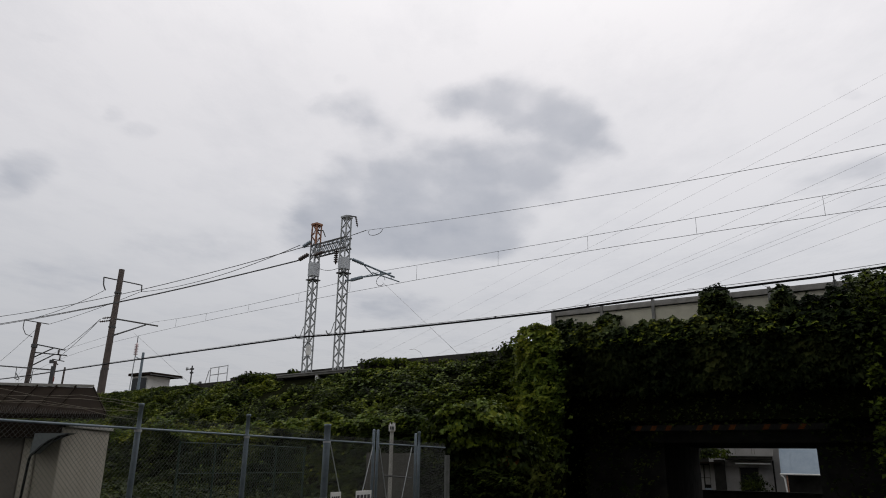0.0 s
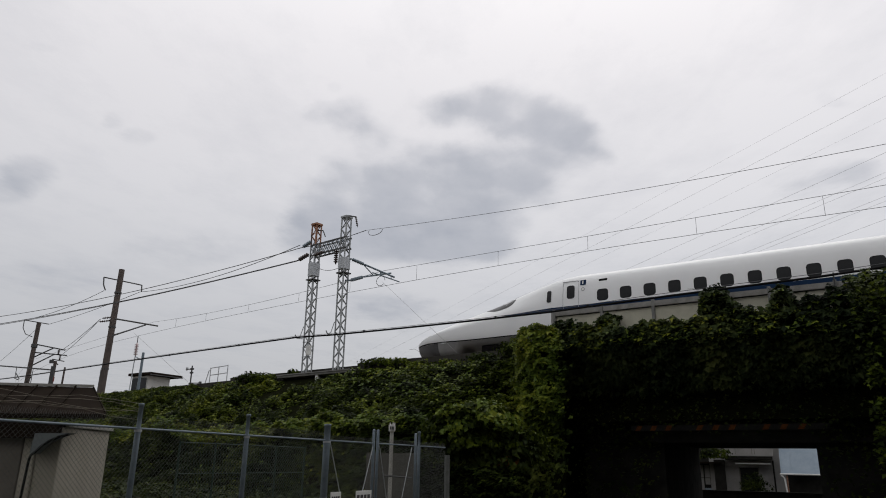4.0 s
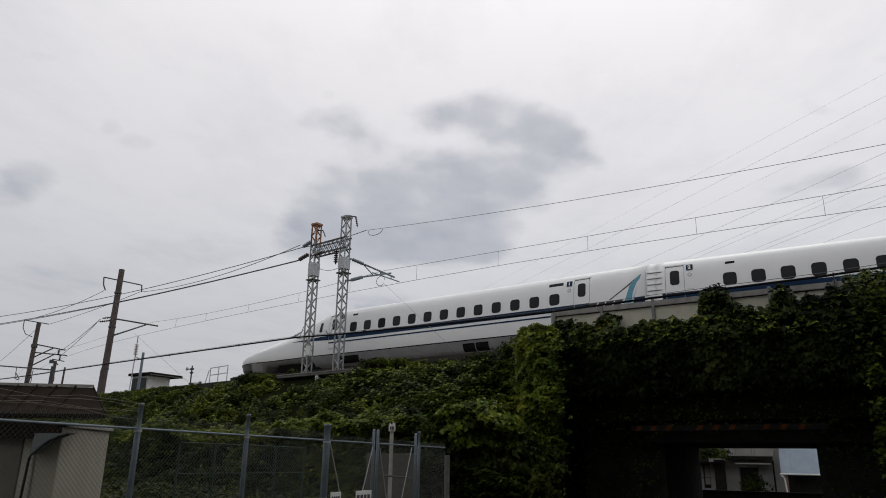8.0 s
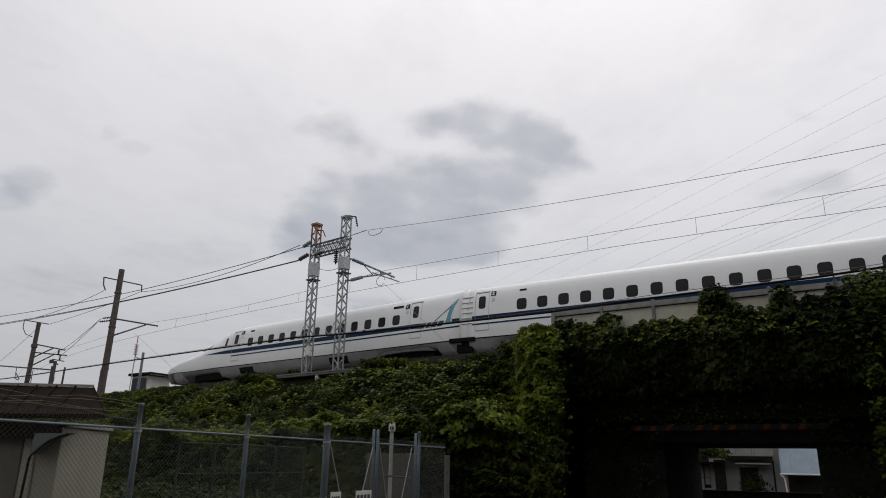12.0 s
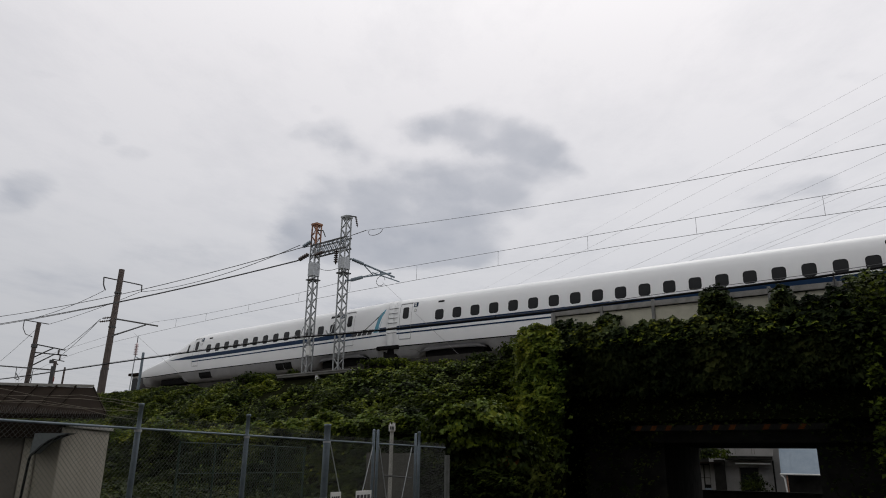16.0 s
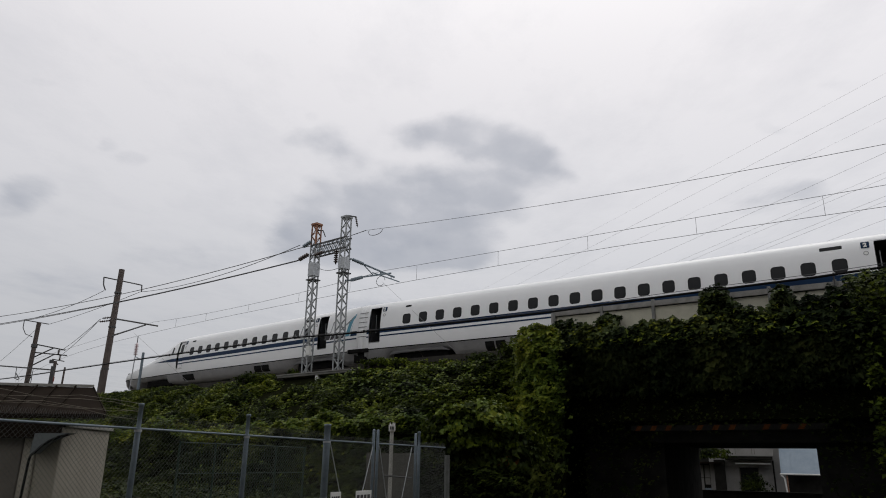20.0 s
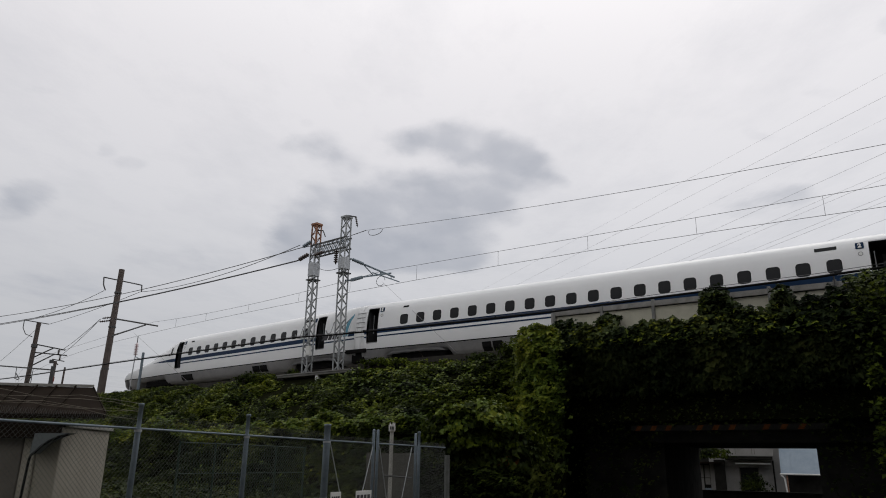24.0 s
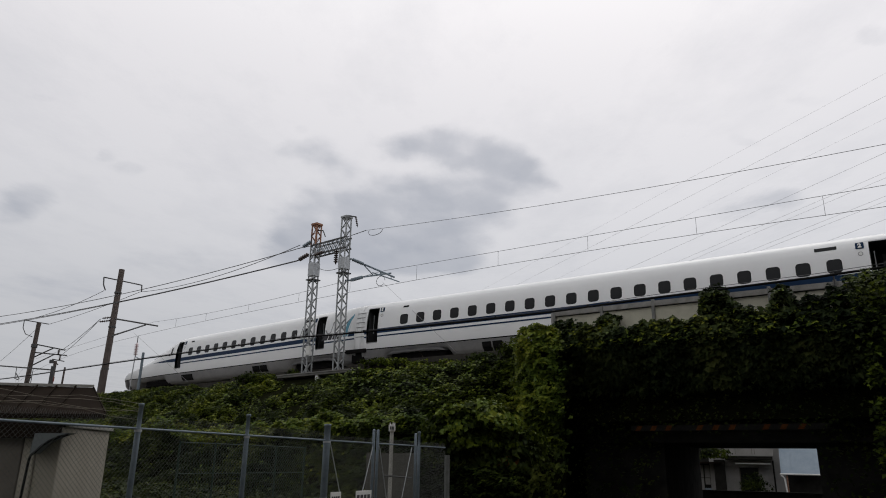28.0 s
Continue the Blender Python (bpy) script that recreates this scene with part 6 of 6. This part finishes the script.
def deck_top(s):
    z = 6.86 + 0.10 * np.sin(s * 2.1) + 0.06 * np.sin(s * 5.3 + 1) + 0.05 * np.sin(s * 11.0 + 2) + 0.05 * np.sin(s * 17.3)
    for c, w, h in ((10.6, 0.5, 0.42), (14.6, 0.62, 0.85), (16.75, 0.36, 0.45), (8.9, 0.5, 0.25), (17.2, 0.5, 0.25)):
        z = z + h * np.exp(-(((s - c) / w) ** 4))
    z = z - 0.17 * np.exp(-(((s - 11.9) / 2.1) ** 6))
    return z + 1.0 / (1 + np.exp(-(s - 18.3) * 2.6))


def cornice(s, z):
    """The vines bulge over the deck's edge and fall back below it."""
    return 4.1 + 0.1 * np.sin(s * 4.1) + 0.38 * np.clip(7.0 - z, 0, 1) - 0.85 * np.clip(6.0 - z, 0, 2)


def under_deck(s, z):
    return np.maximum(3.5 - 1.0 * (5.9 - z), 2.35)


def wing_top(s):
    return 6.98 - 0.4 * (s - 7.9) ** 2


def wing_out(s, z):
    return 4.75 + 0.16 * (6.9 - z) + 0.35 * np.exp(-(((s - 7.9) / 0.7) ** 2))


wall_vines("deck_vines", 8.0, 19.8, 13500, 0.215, "vine_deck", "dense vines hanging over the bridge deck's edge", deck_top, cornice, 0.32, 4.3, 1.35, 0.6, 0.0, 0.75)
# dark-coloured inner layer gives the gaps their shade
wall_vines("deck_old_vines", 8.0, 19.8, 9000, 0.2, "vine_dark", "dark-toned vines filling the shaded gaps behind the deck's leaves", lambda s: deck_top(s) - 0.1, lambda s, z: cornice(s, z) - 0.38, 0.25, 4.6, 1.0, 0.3, 0.0, 0.9, False)
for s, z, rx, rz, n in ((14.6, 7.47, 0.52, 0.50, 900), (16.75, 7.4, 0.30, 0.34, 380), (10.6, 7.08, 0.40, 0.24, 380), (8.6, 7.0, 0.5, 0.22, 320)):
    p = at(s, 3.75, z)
    tuft("vine_tuft", (p.x, p.y, p.z), (rx, rx * 0.75, rz), int(n * 0.7), 0.19, "vine_deck", "rounded vine tuft climbing over the parapet")
wall_vines("rim_vines", 8.0, 19.8, 4200, 0.205, "vine_deck", "sunlit vine leaves along the rim of the bridge deck", lambda s: deck_top(s) + 0.05, lambda s, z: cornice(s, z) + 0.08, 0.3, 5.95, 1.2, 1.0)
# lighter leaf colour stands for sky light on the deck's upper edge
wall_vines("deck_young_vines", 8.1, 19.8, 1300, 0.19, "vine_bright", "leaves in a lit colour among the bridge's vines", deck_top, lambda s, z: cornice(s, z) + 0.12, 0.25, 5.9, 1.0, 1.0)
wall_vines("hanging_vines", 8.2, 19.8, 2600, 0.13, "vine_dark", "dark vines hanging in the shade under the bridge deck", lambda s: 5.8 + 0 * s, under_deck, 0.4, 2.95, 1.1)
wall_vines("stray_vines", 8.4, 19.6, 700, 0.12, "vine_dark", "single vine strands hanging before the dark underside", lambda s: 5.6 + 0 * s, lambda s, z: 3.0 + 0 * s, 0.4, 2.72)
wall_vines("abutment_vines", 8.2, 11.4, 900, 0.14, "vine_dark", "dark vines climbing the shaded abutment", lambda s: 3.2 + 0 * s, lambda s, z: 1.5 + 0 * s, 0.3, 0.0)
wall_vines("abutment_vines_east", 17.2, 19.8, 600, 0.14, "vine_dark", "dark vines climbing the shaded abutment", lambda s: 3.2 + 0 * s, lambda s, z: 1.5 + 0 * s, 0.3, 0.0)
# lighter leaf colour brightens the wing wall as if lit
wall_vines("wing_young_vines", 7.0, 8.6, 4200, 0.18, "vine_bright", "bright vines in a lit colour on the bridge's wing wall", wing_top, lambda s, z: wing_out(s, z) + 0.1, 0.15, 3.3, 1.0, 0.85, 0.44, 0.65, True, 1.8)
wall_vines("wing_old_vines", 7.0, 8.7, 1600, 0.18, "vine_dark", "vines at the wing wall's foot in a darker shaded colour", lambda s: 2.9 + 0 * s, wing_out, 0.4, 0.4, 1.0, 0.5, 0.44, 0.7, True, 1.8)
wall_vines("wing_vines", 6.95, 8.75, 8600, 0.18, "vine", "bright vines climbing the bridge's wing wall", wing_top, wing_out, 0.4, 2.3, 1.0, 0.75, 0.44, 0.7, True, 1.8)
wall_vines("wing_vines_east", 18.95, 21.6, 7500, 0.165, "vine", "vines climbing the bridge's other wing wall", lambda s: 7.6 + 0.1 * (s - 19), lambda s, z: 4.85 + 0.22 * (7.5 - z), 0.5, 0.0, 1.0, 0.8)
wall_vines("wing_young_vines_east", 19.2, 21.6, 300, 0.20, "vine_bright", "bright vines in a lit colour on the bridge's other wing wall", lambda s: 7.6 + 0.1 * (s - 19), lambda s, z: 4.95 + 0.22 * (7.5 - z), 0.3, 1.6, 1.0, 0.9)
tuft("mound_lit_leaves", (1.05, 22.2, 2.75), (1.35, 1.0, 0.62), 2900, 0.165, "vine_bright", "bright leaves in a lit colour on top of the mound")
tuft("mound_face_vines", (1.5, 22.5, 1.75), (1.6, 1.1, 0.75), 2000, 0.21, "vine_dark", "vines down the mound's face in a darker shaded colour")
tuft("withered_leaves", (2.05, 21.75, 1.62), (0.28, 0.2, 0.22), 60, 0.17, "withered", "a few orange withered leaves in the dark vines")
tuft("vine_mound", (1.15, 22.6, 2.45), (1.45, 1.3, 0.88), 11000, 0.165, "vine", "large overgrown mound of vines beside the gate")
tuft("vine_mound", (2.55, 23.9, 1.95), (0.95, 1.1, 1.0), 6500, 0.145, "vine", "overgrown mound of vines at the foot of the bridge")
tuft("shrub", (20.1, 46.6, 0.35), (0.95, 0.5, 0.75), 700, 0.14, "vine_dark", "dark clipped shrub before the white house", category="shrub")
tuft("hanging_shrub", (17.9, 47.2, 2.35), (1.0, 0.7, 0.5), 600, 0.18, "vine", "green shrub overhanging the lane beyond the underpass", category="shrub")


# weeds on the ground inside the fence
n_weeds = 15000
u_w, d_w = rng.uniform(-2.5, 4.2, n_weeds), rng.uniform(0.25, 6.5, n_weeds)
weed_pts = np.array(F0) + np.outer(u_w, np.array(FD)) - np.outer(d_w, np.array(fnorm)) + np.outer(rng.uniform(0.0, 0.55, n_weeds) ** 1.4, UP)
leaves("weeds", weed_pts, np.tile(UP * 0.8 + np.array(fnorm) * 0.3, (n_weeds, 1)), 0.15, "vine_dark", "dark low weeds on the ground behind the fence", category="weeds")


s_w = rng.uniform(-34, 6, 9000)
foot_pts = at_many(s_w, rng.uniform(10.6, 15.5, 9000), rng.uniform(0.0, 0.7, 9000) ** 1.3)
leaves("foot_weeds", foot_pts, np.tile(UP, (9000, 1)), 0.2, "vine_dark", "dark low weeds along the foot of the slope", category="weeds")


# ---- everything that moves ----
def car_pose(s, front):
    a, b = at(s + (-21.25 if front else 3.75), 0, RAIL), at(s + (-3.75 if front else 21.25), 0, RAIL)
    d = (b - a).normalized()
    c = (a + b) / 2 - d * (-12.5 if front else 12.58)
    return pose(c.x, c.y, c.z, 0, 0, math.degrees(math.atan2(d.y, d.x)))


def motions():
    joint = [(0.0, 44.55), (0.5, 42.15), (1.0, 39.72), (1.5, 37.23), (2.0, 34.87), (2.5, 32.65), (3.0, 30.42), (3.5, 28.30), (4.5, 24.28), (5.5, 20.30), (6.0, 18.35), (6.5, 16.56), (7.0, 14.92), (7.5, 13.29),
             (8.0, 11.78), (8.5, 10.37), (9.0, 9.02), (9.5, 7.75), (10.0, 6.57), (10.5, 5.46), (11.0, 4.44), (11.5, 3.51), (12.0, 2.67), (12.5, 1.89), (13.5, 0.57), (14.5, -0.57), (15.0, -1.09), (15.5, -1.545), (16.0, -1.98),
             (16.5, -2.365), (17.0, -2.73), (17.5, -3.04), (18.0, -3.33), (18.5, -3.58), (19.0, -3.79), (19.5, -3.94), (20.0, -4.07), (20.5, -4.16), (21.0, -4.22), (21.5, -4.24), (24.0, -4.24), (28.0, -4.24)]
    walk(lead, [(t, car_pose(s, True)) for t, s in joint])
    walk(second, [(t, car_pose(s, False)) for t, s in joint])
    for d, u in sliding:
        # the crew's door behind the cab opens later than the others
        late = 2.55 if u < -18 else 0.0
        slide = [(17.05, 0, 0), (17.25, 0.02, 0.045), (17.5, 0.12, 0.06), (18.0, 0.47, 0.06), (18.35, 0.66, 0.06), (18.65, 0.70, 0.06)]
        walk(d, [(0.0, pose(u, 0, 0))] + [(t + late, pose(u + x, y, 0)) for t, x, y in slide] + [(28.0, pose(u + 0.70, 0.06, 0))])
    walk(cloud_layer, [(0.0, pose(0, 0, 201.6)), (14.0, pose(-16.5, 30.5, 201.6)), (28.0, pose(-33, 61, 201.6))])


motions()
